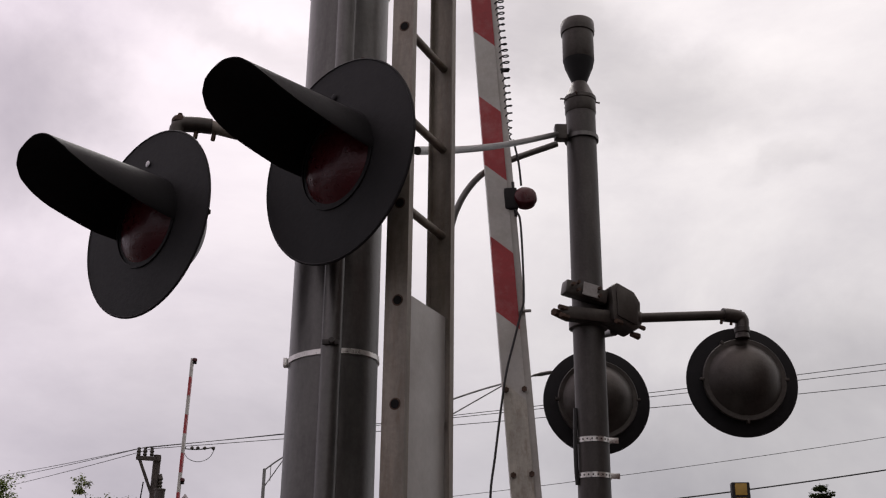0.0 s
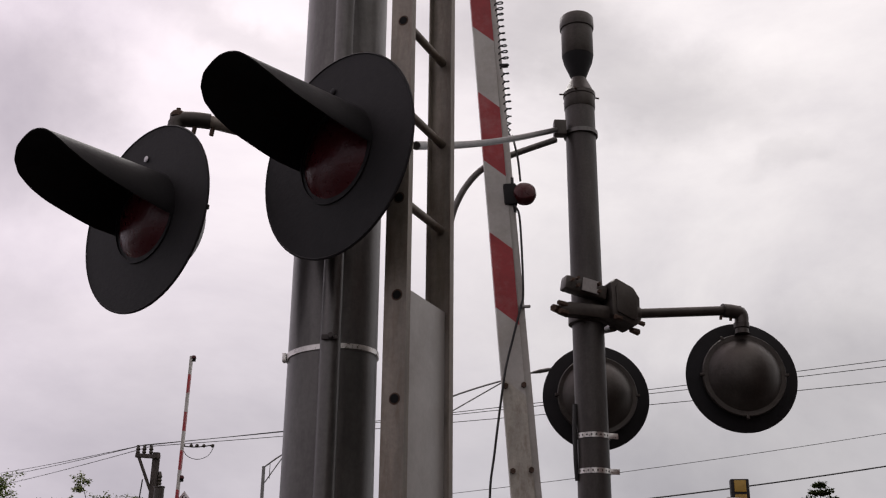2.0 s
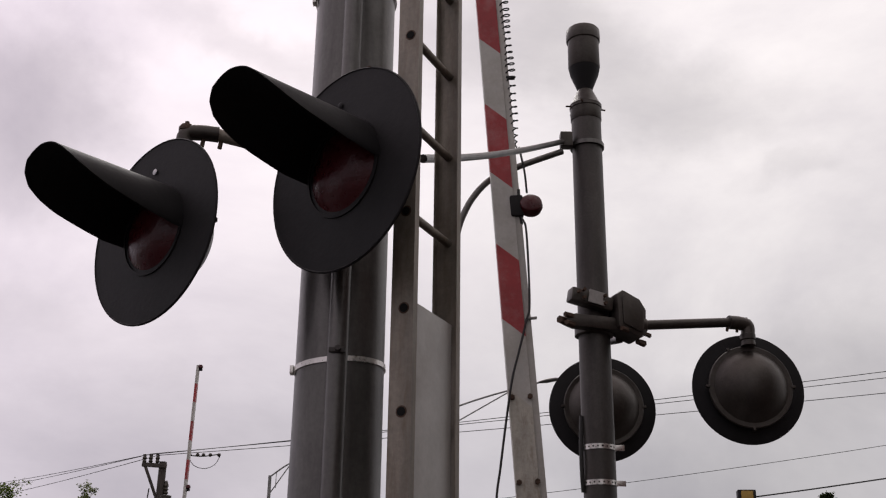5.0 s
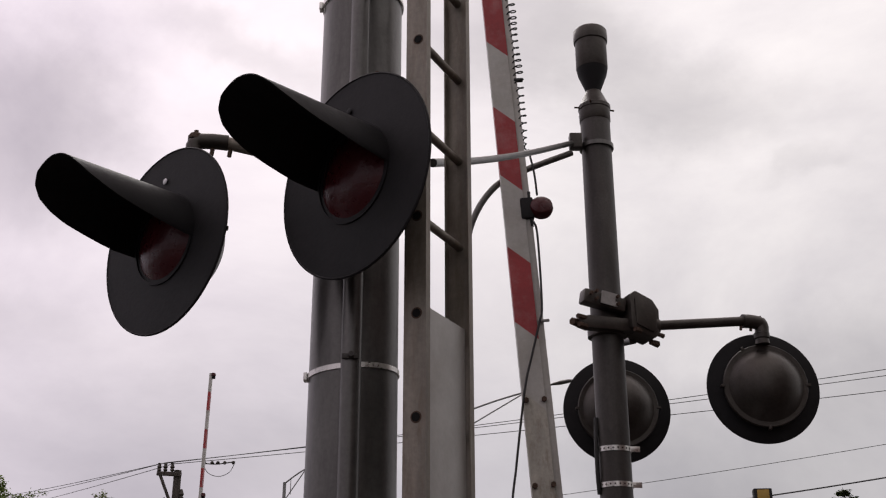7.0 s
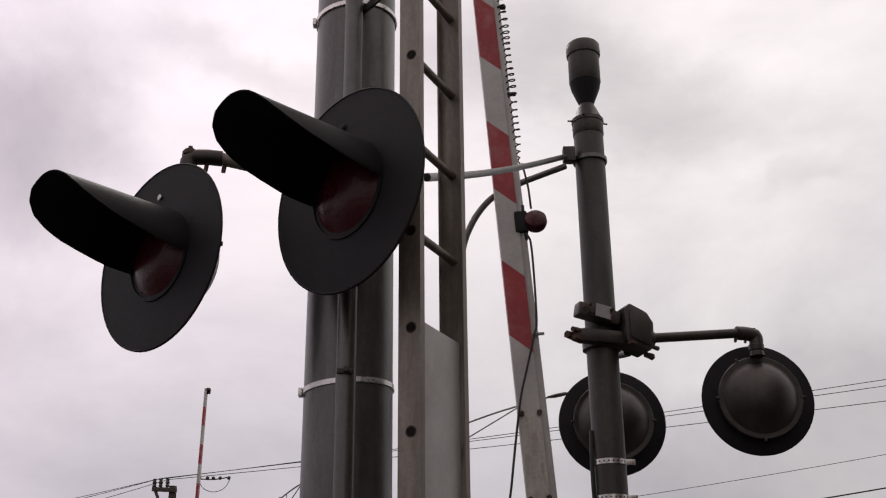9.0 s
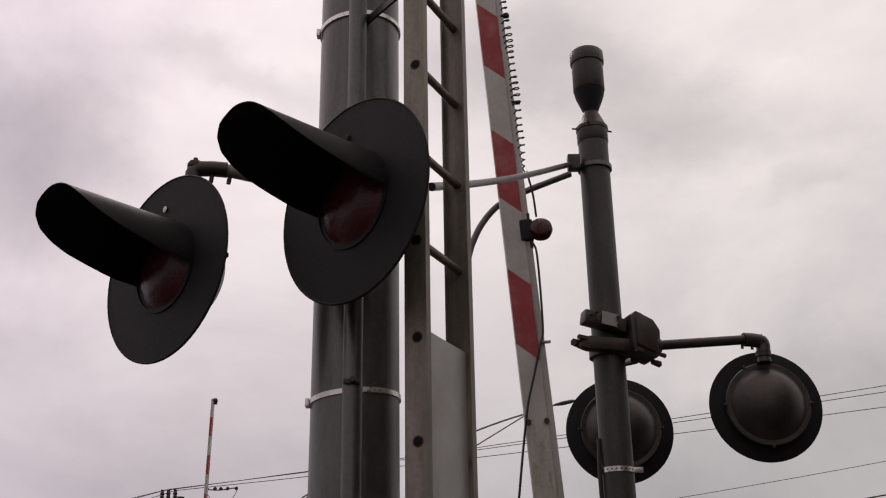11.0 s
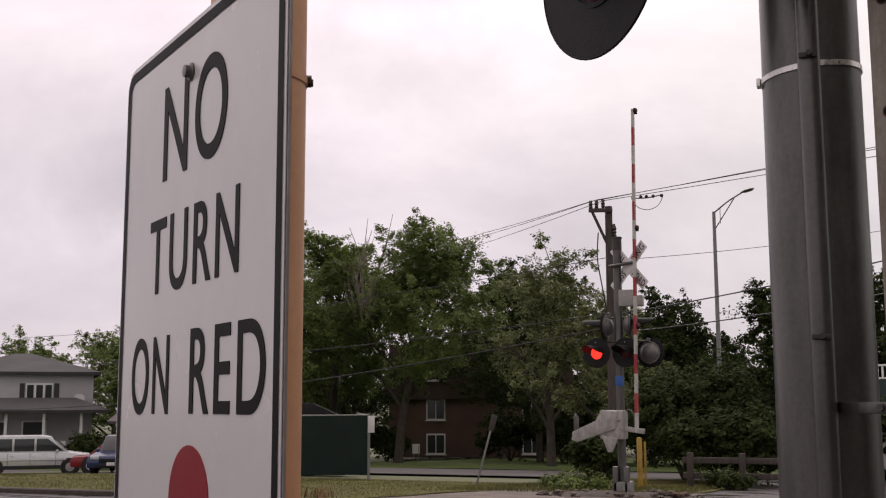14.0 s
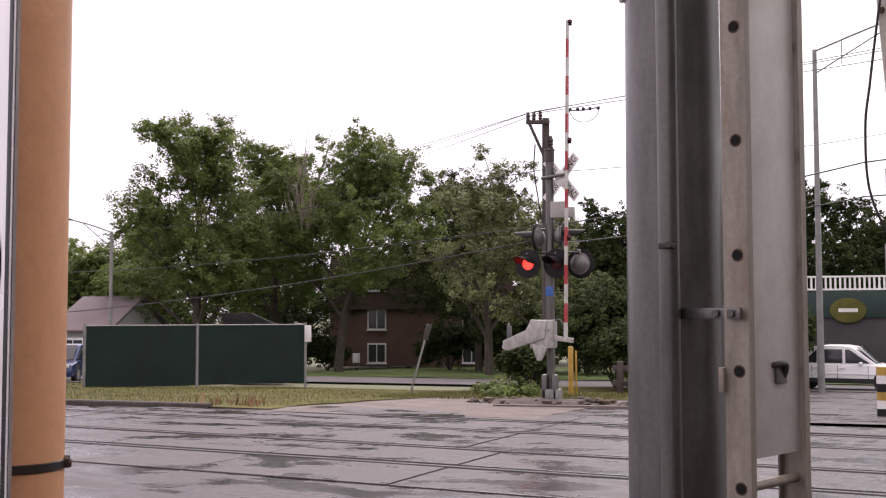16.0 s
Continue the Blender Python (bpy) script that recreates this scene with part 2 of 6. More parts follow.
ARM_RED = material("arm_red_sheeting", (0.30, 0.02, 0.024), 0.45, 0.0, 0.18, 4.0, 60, 0.06, dirt=(0.45, 0.25, 0.24), dirt_amount=0.3)
MECH = material("gate_mechanism_paint", (0.200, 0.203, 0.194), 0.5, 0.15, 0.22, 4.0, 60, 0.1, streak=2.0, dirt=(0.075, 0.065, 0.055), dirt_amount=0.7)
MECH_PALE = material("pale_mechanism_paint", (0.34, 0.33, 0.315), 0.5, 0.1, 0.2, 4.0, 60, 0.1, streak=2.0, dirt=(0.14, 0.12, 0.10), dirt_amount=0.6)
SIGN_WHITE = material("white_sign_sheeting", (0.63, 0.612, 0.605), 0.25, 0.0, 0.04, 2.0, 5, 0.0, dirt=(0.46, 0.43, 0.44), dirt_amount=0.2)
SIGN_BLACK = material("black_sign_film", (0.007, 0.006, 0.007), 0.5, 0.0, 0.15, 3.0, 5, 0.0, spec=0.07)
SIGN_RED = material("red_sign_film", (0.26, 0.006, 0.014), 0.5, 0.0, 0.12, 3.0, 60, 0.03, spec=0.2)
SIGN_EDGE = material("bare_sign_aluminium", (0.5, 0.5, 0.5), 0.35, 0.7, 0.15, 6.0, 60, 0.05)
POST_TAN = material("ochre_post_paint", (0.68, 0.37, 0.195), 0.5, 0.0, 0.1, 2.0, 50, 0.08, streak=2.0, dirt=(0.40, 0.21, 0.12), dirt_amount=0.35)
GREEN_SIGN = material("green_street_sign", (0.01, 0.16, 0.07), 0.4, 0.0, 0.1, 2.0, 50, 0.03)
YELLOW = material("signal_yellow_paint", (0.33, 0.20, 0.028), 0.5, 0.0, 0.25, 3.0, 50, 0.08, dirt=(0.2, 0.12, 0.03), dirt_amount=0.4)
BLUE = material("blue_notice_film", (0.03, 0.10, 0.35), 0.4, 0.0, 0.1, 3.0, 50, 0.03)
WOOD_POLE = material("creosoted_pole_wood", (0.055, 0.045, 0.04), 0.85, 0.0, 0.35, 2.0, 40, 0.4, streak=6.0)
BARK = material("tree_bark", (0.06, 0.048, 0.038), 0.9, 0.0, 0.4, 3.0, 25, 0.6, streak=4.0)
DRYWOOD = material("bare_grey_branches", (0.22, 0.19, 0.16), 0.9, 0.0, 0.3, 3.0, 25, 0.3)
LEAF = material("maple_leaves", (0.138, 0.182, 0.052), 0.6, 0.0, 0.35, 0.45, 3.0, 0.0, island=0.22, translucent=0.45, spec=0.3)
LEAF_PALE = material("pale_leaves", (0.165, 0.19, 0.08), 0.6, 0.0, 0.35, 0.45, 3.0, 0.0, island=0.22, translucent=0.3, spec=0.3)
LEAF_DARK = material("dark_shrub_leaves", (0.040, 0.055, 0.018), 0.85, 0.0, 0.4, 0.5, 4.0, 0.0, island=0.25, translucent=0.2, spec=0.1)
GRASS = material("verge_grass", (0.090, 0.088, 0.026), 0.9, 0.0, 0.4, 0.6, 14, 0.3, dirt=(0.135, 0.105, 0.045), dirt_amount=0.7, spec=0.12)
LAWN = material("lawn_grass", (0.06, 0.085, 0.024), 0.9, 0.0, 0.3, 0.5, 12, 0.3, spec=0.12)
BLADE = material("grass_blades", (0.100, 0.100, 0.030), 0.8, 0.0, 0.4, 0.6, 5.0, 0.0, island=0.5, translucent=0.25)
DRY_WEED = material("dry_brown_weeds", (0.20, 0.12, 0.06), 0.85, 0.0, 0.3, 2.0, 8.0, 0.0, island=0.4)
GRAVEL = material("grey_ballast_dirt", (0.135, 0.110, 0.095), 0.9, 0.0, 0.4, 1.2, 22, 0.6, dirt=(0.075, 0.06, 0.05), dirt_amount=0.6)
DARK_SOIL = material("dark_wet_soil", (0.06, 0.047, 0.04), 0.9, 0.0, 0.4, 4.0, 30, 0.6)
EARTH = material("far_earth", (0.12, 0.13, 0.07), 0.95, 0.0, 0.3, 0.08, 2.0, 0.3)
STREET = material("grey_street_asphalt", (0.095, 0.088, 0.09), 0.75, 0.0, 0.2, 0.5, 25, 0.25, spec=0.12)
FENCE_MESH = material("dark_green_screen", (0.006, 0.026, 0.022), 0.6, 0.0, 0.25, 0.9, 30, 0.15, dirt=(0.012, 0.014, 0.014), dirt_amount=0.6)
FENCE_POST = material("fence_post_steel", (0.20, 0.20, 0.195), 0.55, 0.4, 0.2, 3.0, 50, 0.1)
BRICK = material("reddish_brown_brick", (0.115, 0.070, 0.057), 0.85, 0.0, 0.2, 0.6, 9.0, 0.3, dirt=(0.13, 0.07, 0.05), dirt_amount=0.4)
SHINGLE = material("dark_roof_shingles", (0.045, 0.042, 0.045), 0.9, 0.0, 0.25, 0.7, 8.0, 0.4)
ROOF_TAUPE = material("taupe_roof_shingles", (0.12, 0.095, 0.10), 0.85, 0.0, 0.15, 0.7, 8.0, 0.3)
SHINGLE_BROWN = material("brown_mansard_shingles", (0.055, 0.036, 0.028), 0.9, 0.0, 0.25, 0.7, 8.0, 0.4)
SIDING = material("grey_siding", (0.40, 0.385, 0.40), 0.7, 0.0, 0.1, 0.6, 12, 0.1)
TRIM = material("white_trim_paint", (0.68, 0.67, 0.66), 0.5, 0.0, 0.1, 2.0, 30, 0.05)
WINDOW = material("dark_window_glass", (0.03, 0.033, 0.036), 0.08, 0.0, 0.2, 0.8, 10, 0.0)
CAR_SILVER = material("silver_car_paint", (0.55, 0.55, 0.57), 0.25, 0.5, 0.06, 1.0, 60, 0.0)
CAR_RED = material("dark_red_car_paint", (0.20, 0.010, 0.015), 0.2, 0.0, 0.08, 1.0, 60, 0.0)
CAR_BLUE = material("blue_car_paint", (0.022, 0.036, 0.09), 0.2, 0.1, 0.08, 1.0, 60, 0.0)
CAR_WHITE = material("white_car_paint", (0.70, 0.70, 0.70), 0.25, 0.0, 0.05, 1.0, 60, 0.0)
TYRE = material("tyre_rubber", (0.015, 0.015, 0.015), 0.8, 0.0, 0.2, 5.0, 50, 0.1)
RIM = material("alloy_rim", (0.5, 0.5, 0.5), 0.3, 0.8, 0.1, 5.0, 50, 0.0)
LAMP_CLEAR = material("clear_lamp_cover", (0.55, 0.56, 0.58), 0.1, 0.2, 0.1, 5.0, 50, 0.0)
RAIL = material("worn_rail_steel", (0.045, 0.041, 0.042), 0.4, 0.6, 0.3, 2.0, 40, 0.15)
DARK_GAP = material("flangeway_dirt", (0.014, 0.012, 0.011), 0.95, 0.0, 0.3, 2.0, 40, 0.3, spec=0.1)


def wet_material(name, col, dry_rough):
    """Rain-wet paving: puddles with a mirror gloss between duller, paler patches."""
    m = bpy.data.materials.new(name)
    m.use_nodes = True
    nt, lk = m.node_tree.nodes, m.node_tree.links
    bsdf = nt["Principled BSDF"]
    bsdf.inputs["Specular IOR Level"].default_value = 0.24
    tc = nt.new("ShaderNodeNewGeometry")
    mp = nt.new("ShaderNodeMapping")
    mp.inputs["Scale"].default_value = (0.8, 1.5, 1.0)
    big = node(nt, "ShaderNodeTexNoise", Scale=0.8, Detail=6.0, Roughness=0.6, Distortion=0.4)
    fine = node(nt, "ShaderNodeTexNoise", Scale=30.0, Detail=4.0, Roughness=0.7)
    lk.new(tc.outputs["Position"], mp.inputs["Vector"])
    lk.new(mp.outputs["Vector"], big.inputs["Vector"])
    lk.new(tc.outputs["Position"], fine.inputs["Vector"])
    wet = nt.new("ShaderNodeValToRGB")
    wet.color_ramp.elements[0].position, wet.color_ramp.elements[1].position = 0.44, 0.60
    spots = node(nt, "ShaderNodeTexNoise", Scale=2.6, Detail=5.0, Roughness=0.55, Distortion=0.6)
    lk.new(mp.outputs["Vector"], spots.inputs["Vector"])
    spot_gain = node(nt, "ShaderNodeMapRange")
    spot_gain.inputs["From Min"].default_value, spot_gain.inputs["From Max"].default_value = 0.52, 0.72
    spot_gain.inputs["To Min"].default_value, spot_gain.inputs["To Max"].default_value = 0.0, 0.13
    lk.new(spots.outputs["Fac"], spot_gain.inputs["Value"])
    soaked = nt.new("ShaderNodeMath")
    soaked.operation = "ADD"
    lk.new(big.outputs["Fac"], soaked.inputs[0])
    lk.new(spot_gain.outputs["Result"], soaked.inputs[1])
    lk.new(soaked.outputs["Value"], wet.inputs["Fac"])
    mix = nt.new("ShaderNodeMixRGB")
    mix.inputs["Color1"].default_value = (*col, 1)
    mix.inputs["Color2"].default_value = (col[0] * 0.35, col[1] * 0.34, col[2] * 0.33, 1)
    lk.new(wet.outputs["Color"], mix.inputs["Fac"])
    grain = node(nt, "ShaderNodeMapRange")
    grain.inputs["From Min"].default_value, grain.inputs["From Max"].default_value = 0.3, 0.7
    grain.inputs["To Min"].default_value, grain.inputs["To Max"].default_value = 0.75, 1.25
    lk.new(fine.outputs["Fac"], grain.inputs["Value"])
    sc = nt.new("ShaderNodeVectorMath")
    sc.operation = "SCALE"
    lk.new(mix.outputs["Color"], sc.inputs[0])
    lk.new(grain.outputs["Result"], sc.inputs["Scale"])
    lk.new(sc.outputs["Vector"], bsdf.inputs["Base Color"])
    rr = node(nt, "ShaderNodeMapRange")
    rr.inputs["To Min"].default_value, rr.inputs["To Max"].default_value = dry_rough, 0.16
    lk.new(wet.outputs["Color"], rr.inputs["Value"])
    lk.new(rr.outputs["Result"], bsdf.inputs["Roughness"])
    bp = node(nt, "ShaderNodeBump", Strength=0.12, Distance=0.01)
    lk.new(fine.outputs["Fac"], bp.inputs["Height"])
    lk.new(bp.outputs["Normal"], bsdf.inputs["Normal"])
    return m


WET_ROAD = wet_material("wet_grey_road", (0.058, 0.050, 0.049), 0.60)
WET_PANEL = wet_material("wet_concrete_panel", (0.066, 0.057, 0.056), 0.58)


# ---- building helpers ----
def thing(name, label, category, at=(0, 0, 0), rz=0.0, group=""):
    ob = new(name)
    ob.empty_display_size = 0.1
    ob.matrix_basis = pose(*at, 0, 0, rz)
    return tagged(ob, label, category, group)


def finish(name, me, mat, smooth=True):
    if mat is not None and not me.materials:
        me.materials.append(mat)
    if smooth:
        for p in me.polygons:
            p.use_smooth = True
        me.set_sharp_from_angle(angle=radians(38))
    return new(name, me)


def part(name, bm, mat, parent, label="", smooth=True):
    me = bpy.data.meshes.new(name)
    bm.normal_update()
    bm.to_mesh(me)
    bm.free()
    ob = finish(name, me, mat, smooth)
    ob.parent = parent
    return tagged(ob, label)


def structure(name, bm, mat, label="", category="", smooth=False):
    ob = part(name, bm, mat, None, label, smooth)
    return tagged(ob, label, category, kind="structure")


def box(size, at=(0, 0, 0), turn=None, bevel=0.0, bm=None):
    bm = bm or bmesh.new()
    m = Matrix.Translation(at) @ (turn or Matrix()) @ Matrix.Diagonal((*size, 1))
    made = bmesh.ops.create_cube(bm, size=1.0, matrix=m)
    if bevel:
        edges = list({e for v in made["verts"] for e in v.link_edges})
        bmesh.ops.bevel(bm, geom=edges, offset=bevel, segments=2, affect="EDGES", profile=0.6)
    return bm


def cyl(p0, p1, r, r2=None, seg=20, bm=None, caps=True):
    bm = bm or bmesh.new()
    p0, p1 = Vector(p0), Vector(p1)
    d = p1 - p0
    m = Matrix.Translation((p0 + p1) / 2) @ d.to_track_quat("Z", "Y").to_matrix().to_4x4()
    bmesh.ops.create_cone(bm, cap_ends=caps, segments=seg, radius1=r, radius2=r if r2 is None else r2, depth=d.length, matrix=m)
    return bm


def tube(points, r, seg=10, bm=None):
    """A pipe along a smooth row of points."""
    bm = bm or bmesh.new()
    pts = [Vector(p) for p in points]
    rings, up = [], Vector((0.123, 0.456, 0.88)).normalized()
    for i, p in enumerate(pts):
        d = (pts[min(i + 1, len(pts) - 1)] - pts[max(i - 1, 0)]).normalized()
        a = d.cross(up).normalized()
        b = d.cross(a)
        rad = r[i] if isinstance(r, (list, tuple)) else r
        rings.append([bm.verts.new(p + (a * math.cos(k * math.tau / seg) + b * math.sin(k * math.tau / seg)) * rad) for k in range(seg)])
    for r0, r1 in zip(rings, rings[1:]):
        for k in range(seg):
            bm.faces.new((r0[k], r0[(k + 1) % seg], r1[(k + 1) % seg], r1[k]))
    bm.faces.new(rings[0][::-1]), bm.faces.new(rings[-1])
    bmesh.ops.recalc_face_normals(bm, faces=bm.faces)
    return bm


def bend(points, steps=8):
    """A Catmull-Rom curve through points."""
    p = [Vector(q) for q in points]
    p = [2 * p[0] - p[1], *p, 2 * p[-1] - p[-2]]
    out = []
    for i in range(1, len(p) - 2):
        for k in range(steps):
            t = k / steps
            out.append(0.5 * (2 * p[i] + (p[i + 1] - p[i - 1]) * t + (2 * p[i - 1] - 5 * p[i] + 4 * p[i + 1] - p[i + 2]) * t * t
                              + (3 * p[i] - p[i - 1] - 3 * p[i + 1] + p[i + 2]) * t ** 3))
    return out + [p[-2]]


def lathe(profile, seg=40, turn=None, bm=None, loop=False):
    """A body of revolution about local z from (radius, height) pairs."""
    bm = bm or bmesh.new()
    turn = turn or Matrix()
    rings = []
    for rad, h in profile:
        rings.append([bm.verts.new(turn @ Vector((rad * math.cos(k * math.tau / seg), rad * math.sin(k * math.tau / seg), h))) for k in range(seg)])
    for r0, r1 in zip(rings, rings[1:]):
        for k in range(seg):
            bm.faces.new((r0[k], r0[(k + 1) % seg], r1[(k + 1) % seg], r1[k]))
    if loop:
        for k in range(seg):
            bm.faces.new((rings[-1][k], rings[-1][(k + 1) % seg], rings[0][(k + 1) % seg], rings[0][k]))
    if profile[0][0] > 1e-6 and not loop:
        bm.faces.new(rings[0][::-1])
    if profile[-1][0] > 1e-6 and not loop:
        bm.faces.new(rings[-1])
    bmesh.ops.remove_doubles(bm, verts=bm.verts, dist=1e-6)
    bmesh.ops.recalc_face_normals(bm, faces=bm.faces)
    return bm


def prism(outline, depth, turn=None, bevel=0.0, bm=None):
    """An outline in the x-z plane, drawn out along y from -depth/2 to depth/2."""
    bm = bm or bmesh.new()
    turn = turn or Matrix()
    a = [bm.verts.new(turn @ Vector((x, -depth / 2, z))) for x, z in outline]
    b = [bm.verts.new(turn @ Vector((x, depth / 2, z))) for x, z in outline]
    n = len(outline)
    faces = [bm.faces.new(a), bm.faces.new(b[::-1])]
    for i in range(n):
        faces.append(bm.faces.new((a[i], b[i], b[(i + 1) % n], a[(i + 1) % n])))
    bmesh.ops.recalc_face_normals(bm, faces=faces)
    if bevel:
        bmesh.ops.bevel(bm, geom=list({e for f in faces for e in f.edges}), offset=bevel, segments=2, affect="EDGES", profile=0.6)
    return bm


def lettering(name, words, size, mat, parent, m, stretch=1.0, width=None):
    """Words in the built-in font as a thin mesh, centred, facing local -y, upright along z."""
    cu = bpy.data.curves.new(name, "FONT")
    cu.body, cu.size, cu.align_x, cu.align_y, cu.extrude, cu.offset = words, 1.0, "CENTER", "CENTER", 0.0004, 0.006
    cu.space_character = 1.16
    tmp = new(name + "_draft", cu)
    deps = bpy.context.evaluated_depsgraph_get()
    me = bpy.data.meshes.new_from_object(tmp.evaluated_get(deps))
    bpy.data.objects.remove(tmp)
    xs, ys = [v.co.x for v in me.vertices], [v.co.y for v in me.vertices]
    w, h = max(xs) - min(xs), max(ys) - min(ys)
    kz, kx = size / h, (width / w if width else size / h * stretch)
    cx, cy = (max(xs) + min(xs)) / 2, (max(ys) + min(ys)) / 2
    for v in me.vertices:
        v.co = m @ Vector(((v.co.x - cx) * kx, -v.co.z, (v.co.y - cy) * kz))
    me.materials.clear()
    ob = finish(name, me, mat, False)
    ob.parent = parent
    return ob


def ground_z(y, x=0.0):
    """The ground lies level round the tracks and falls away beyond them, more so to the west."""
    ys, zs = (-1000, 17.5, 31, 67, 82, 140, 2000), (0, 0, -0.65, -1.9, -2.3, -2.6, -2.6)
    return float(np.interp(y, ys, zs)) - 0.45 * min(max((-24 - x) / 12, 0), 1) * min(max((y - 26) / 6, 0), 1)


def sheet(x0, x1, y0, y1, nx, ny, lift=0.0, rough=0.0, slope=0.0, bm=None):
    """A patch of ground over the plan, following the ground; slope tilts its y edges along x."""
    bm = bm or bmesh.new()
    rows = []
    for j in range(ny + 1):
        row = []
        for i in range(nx + 1):
            x = x0 + (x1 - x0) * i / nx
            y = y0 + (y1 - y0) * j / ny + slope * x
            row.append(bm.verts.new((x, y, ground_z(y, x) + lift + (rough * noise.noise(Vector((x * 0.6, y * 0.6, 1.3))) if rough else 0))))
        rows.append(row)
    for r0, r1 in zip(rows, rows[1:]):
        for i in range(nx):
            bm.faces.new((r0[i], r0[i + 1], r1[i + 1], r1[i]))
    return bm


# ---- ground, road and tracks ----
TRACK_SLOPE = -0.14
structure("ground", sheet(-420, 420, -120, 900, 40, 204, -0.05, 0.0), EARTH, "dull green and brown open ground to the horizon", "ground")
structure("road", sheet(-60, 60, -30, 16.95, 30, 24, 0.0, 0.004), WET_ROAD, "rain-wet grey road surface at the level crossing", "road")
structure("far_street", sheet(-120, 60, 37.5, 45.5, 40, 8, 0.03), STREET, "grey asphalt street beyond the fenced yard", "road")
structure("parking_apron", sheet(-60, -24, 31.5, 37.4, 10, 6, 0.02), STREET, "grey asphalt apron where cars stand", "road")
structure("side_road", sheet(-4.0, 40, 17.3, 37.4, 12, 20, 0.012), WET_ROAD, "wet grey cross street beyond the tracks", "road")
structure("verge", sheet(-60, -8.6, 16.95, 31.4, 30, 14, 0.03, 0.04), GRASS, "patchy green and straw-coloured grass verge", "grass")
structure("gravel_shoulder", sheet(-8.8, -3.9, 16.7, 26.2, 14, 24, 0.012, 0.02), GRAVEL, "grey-brown gravel shoulder round the far gate", "ground")
structure("grass_strip", sheet(-8.6, -4.0, 26.0, 37.4, 8, 12, 0.03, 0.03), GRASS, "thin weedy grass beside the gravel", "grass")
structure("lawn", sheet(-120, 60, 45.6, 76, 40, 16, 0.05, 0.05), LAWN, "mown green lawn in front of the flats", "grass")
structure("kerb", prism([(0, 0), (0.18, 0), (0.18, 0.07), (0.15, 0.09), (0.02, 0.09), (0, 0.07)], 45.0, Matrix.Translation((-32.3, 16.95, 0)) @ Matrix.Rotation(radians(90), 4, "Z")),
          WOOD_POLE, "dark weathered timber edge along the verge", "kerb")
structure("kerb_stone", prism([(0, -0.05), (0.2, -0.05), (0.2, 0.10), (0.17, 0.13), (0, 0.13)], 5.0, pose(-3.2, 20.6, -0.215, 0, 0, 98)), GRAVEL, "low dirt-stained kerb round the gate island", "kerb")


def wild_blades(name, label, mat, x0, x1, y0, y1, count, height, seed, lift=0.03):
    """Scattered thin blades of grass, three corners each."""
    rng = np.random.default_rng(seed)
    x, y = rng.uniform(x0, x1, count), rng.uniform(y0, y1, count)
    h, a = height * rng.uniform(0.4, 1.3, count), rng.uniform(0, math.tau, count)
    z = np.interp(y, (-1000, 17.5, 31, 67), (0, 0, -0.65, -1.9)) - 0.45 * np.clip((-24 - x) / 12, 0, 1) * np.clip((y - 26) / 6, 0, 1) + lift
    wide = h * 0.10
    lean = rng.normal(0, 0.35, (count, 2)) * h[:, None]
    v = np.empty((count, 3, 3))
    v[:, 0] = np.stack((x - np.cos(a) * wide, y - np.sin(a) * wide, z), 1)
    v[:, 1] = np.stack((x + np.cos(a) * wide, y + np.sin(a) * wide, z), 1)
    v[:, 2] = np.stack((x + lean[:, 0], y + lean[:, 1], z + h), 1)
    me = bpy.data.meshes.new(name)
    me.from_pydata(v.reshape(-1, 3).tolist(), [], np.arange(count * 3).reshape(-1, 3).tolist())
    return tagged(finish(name, me, mat, False), label, "grass", kind="stuff")


wild_blades("verge_grass", "short green and yellow blades on the verge", BLADE, -30, -8.4, 17.3, 31, 60000, 0.045, 3)
wild_blades("street_edge_grass", "rough grass along the edge of the gravel", BLADE, -9.5, -4.2, 23.5, 31, 9000, 0.08, 4)
wild_blades("dry_weeds", "brown dead weeds in a line by the rails", DRY_WEED, -10.6, -9.0, 17.2, 18.2, 80, 0.20, 5)


# out of view: added to block sky light and darken right-hand sides
structure("shade_wall_east", box((0.3, 23.4, 5.6), (4.2, -7.0, 2.8)), BRICK, "unseen brick wall added to darken the pole's right side", "wall")

# ---- the tall pole with its ladder and forward-facing lights ----
POLE = (-0.272, 3.285, 0.0)
pole = thing("signal_pole", "tall round galvanised steel signal pole with conduit and straps", "pole", POLE)
part("shaft", lathe([(0.146, -0.1), (0.142, 1.5), (0.139, 3.0), (0.135, 7.5)], 48), GALV, pole)
part("base_flange", lathe([(0.26, -0.02), (0.26, 0.03), (0.25, 0.04), (0.15, 0.045)], 40), GALV, pole)
for bz in (2.580, 3.935, 0.9):
    tilt = Matrix.Translation((0, 0, bz)) @ Matrix.Rotation(radians(-3.5), 4, "Y")
    part("band", lathe([(0.140, -0.009), (0.1450, -0.008), (0.1450, 0.008), (0.140, 0.009)], 48, tilt, loop=True), BAND, pole, "bright stainless strap")
    part("band_buckle", box((0.012, 0.03, 0.026), (-0.148, -0.02, bz - 0.008), None, 0.002), BAND, pole)
CONDUIT = (0.004, -0.168)
part("conduit", cyl((*CONDUIT, 0.3), (*CONDUIT, 7.3), 0.031, None, 28), GALV, pole, "vertical steel conduit strapped to the pole")
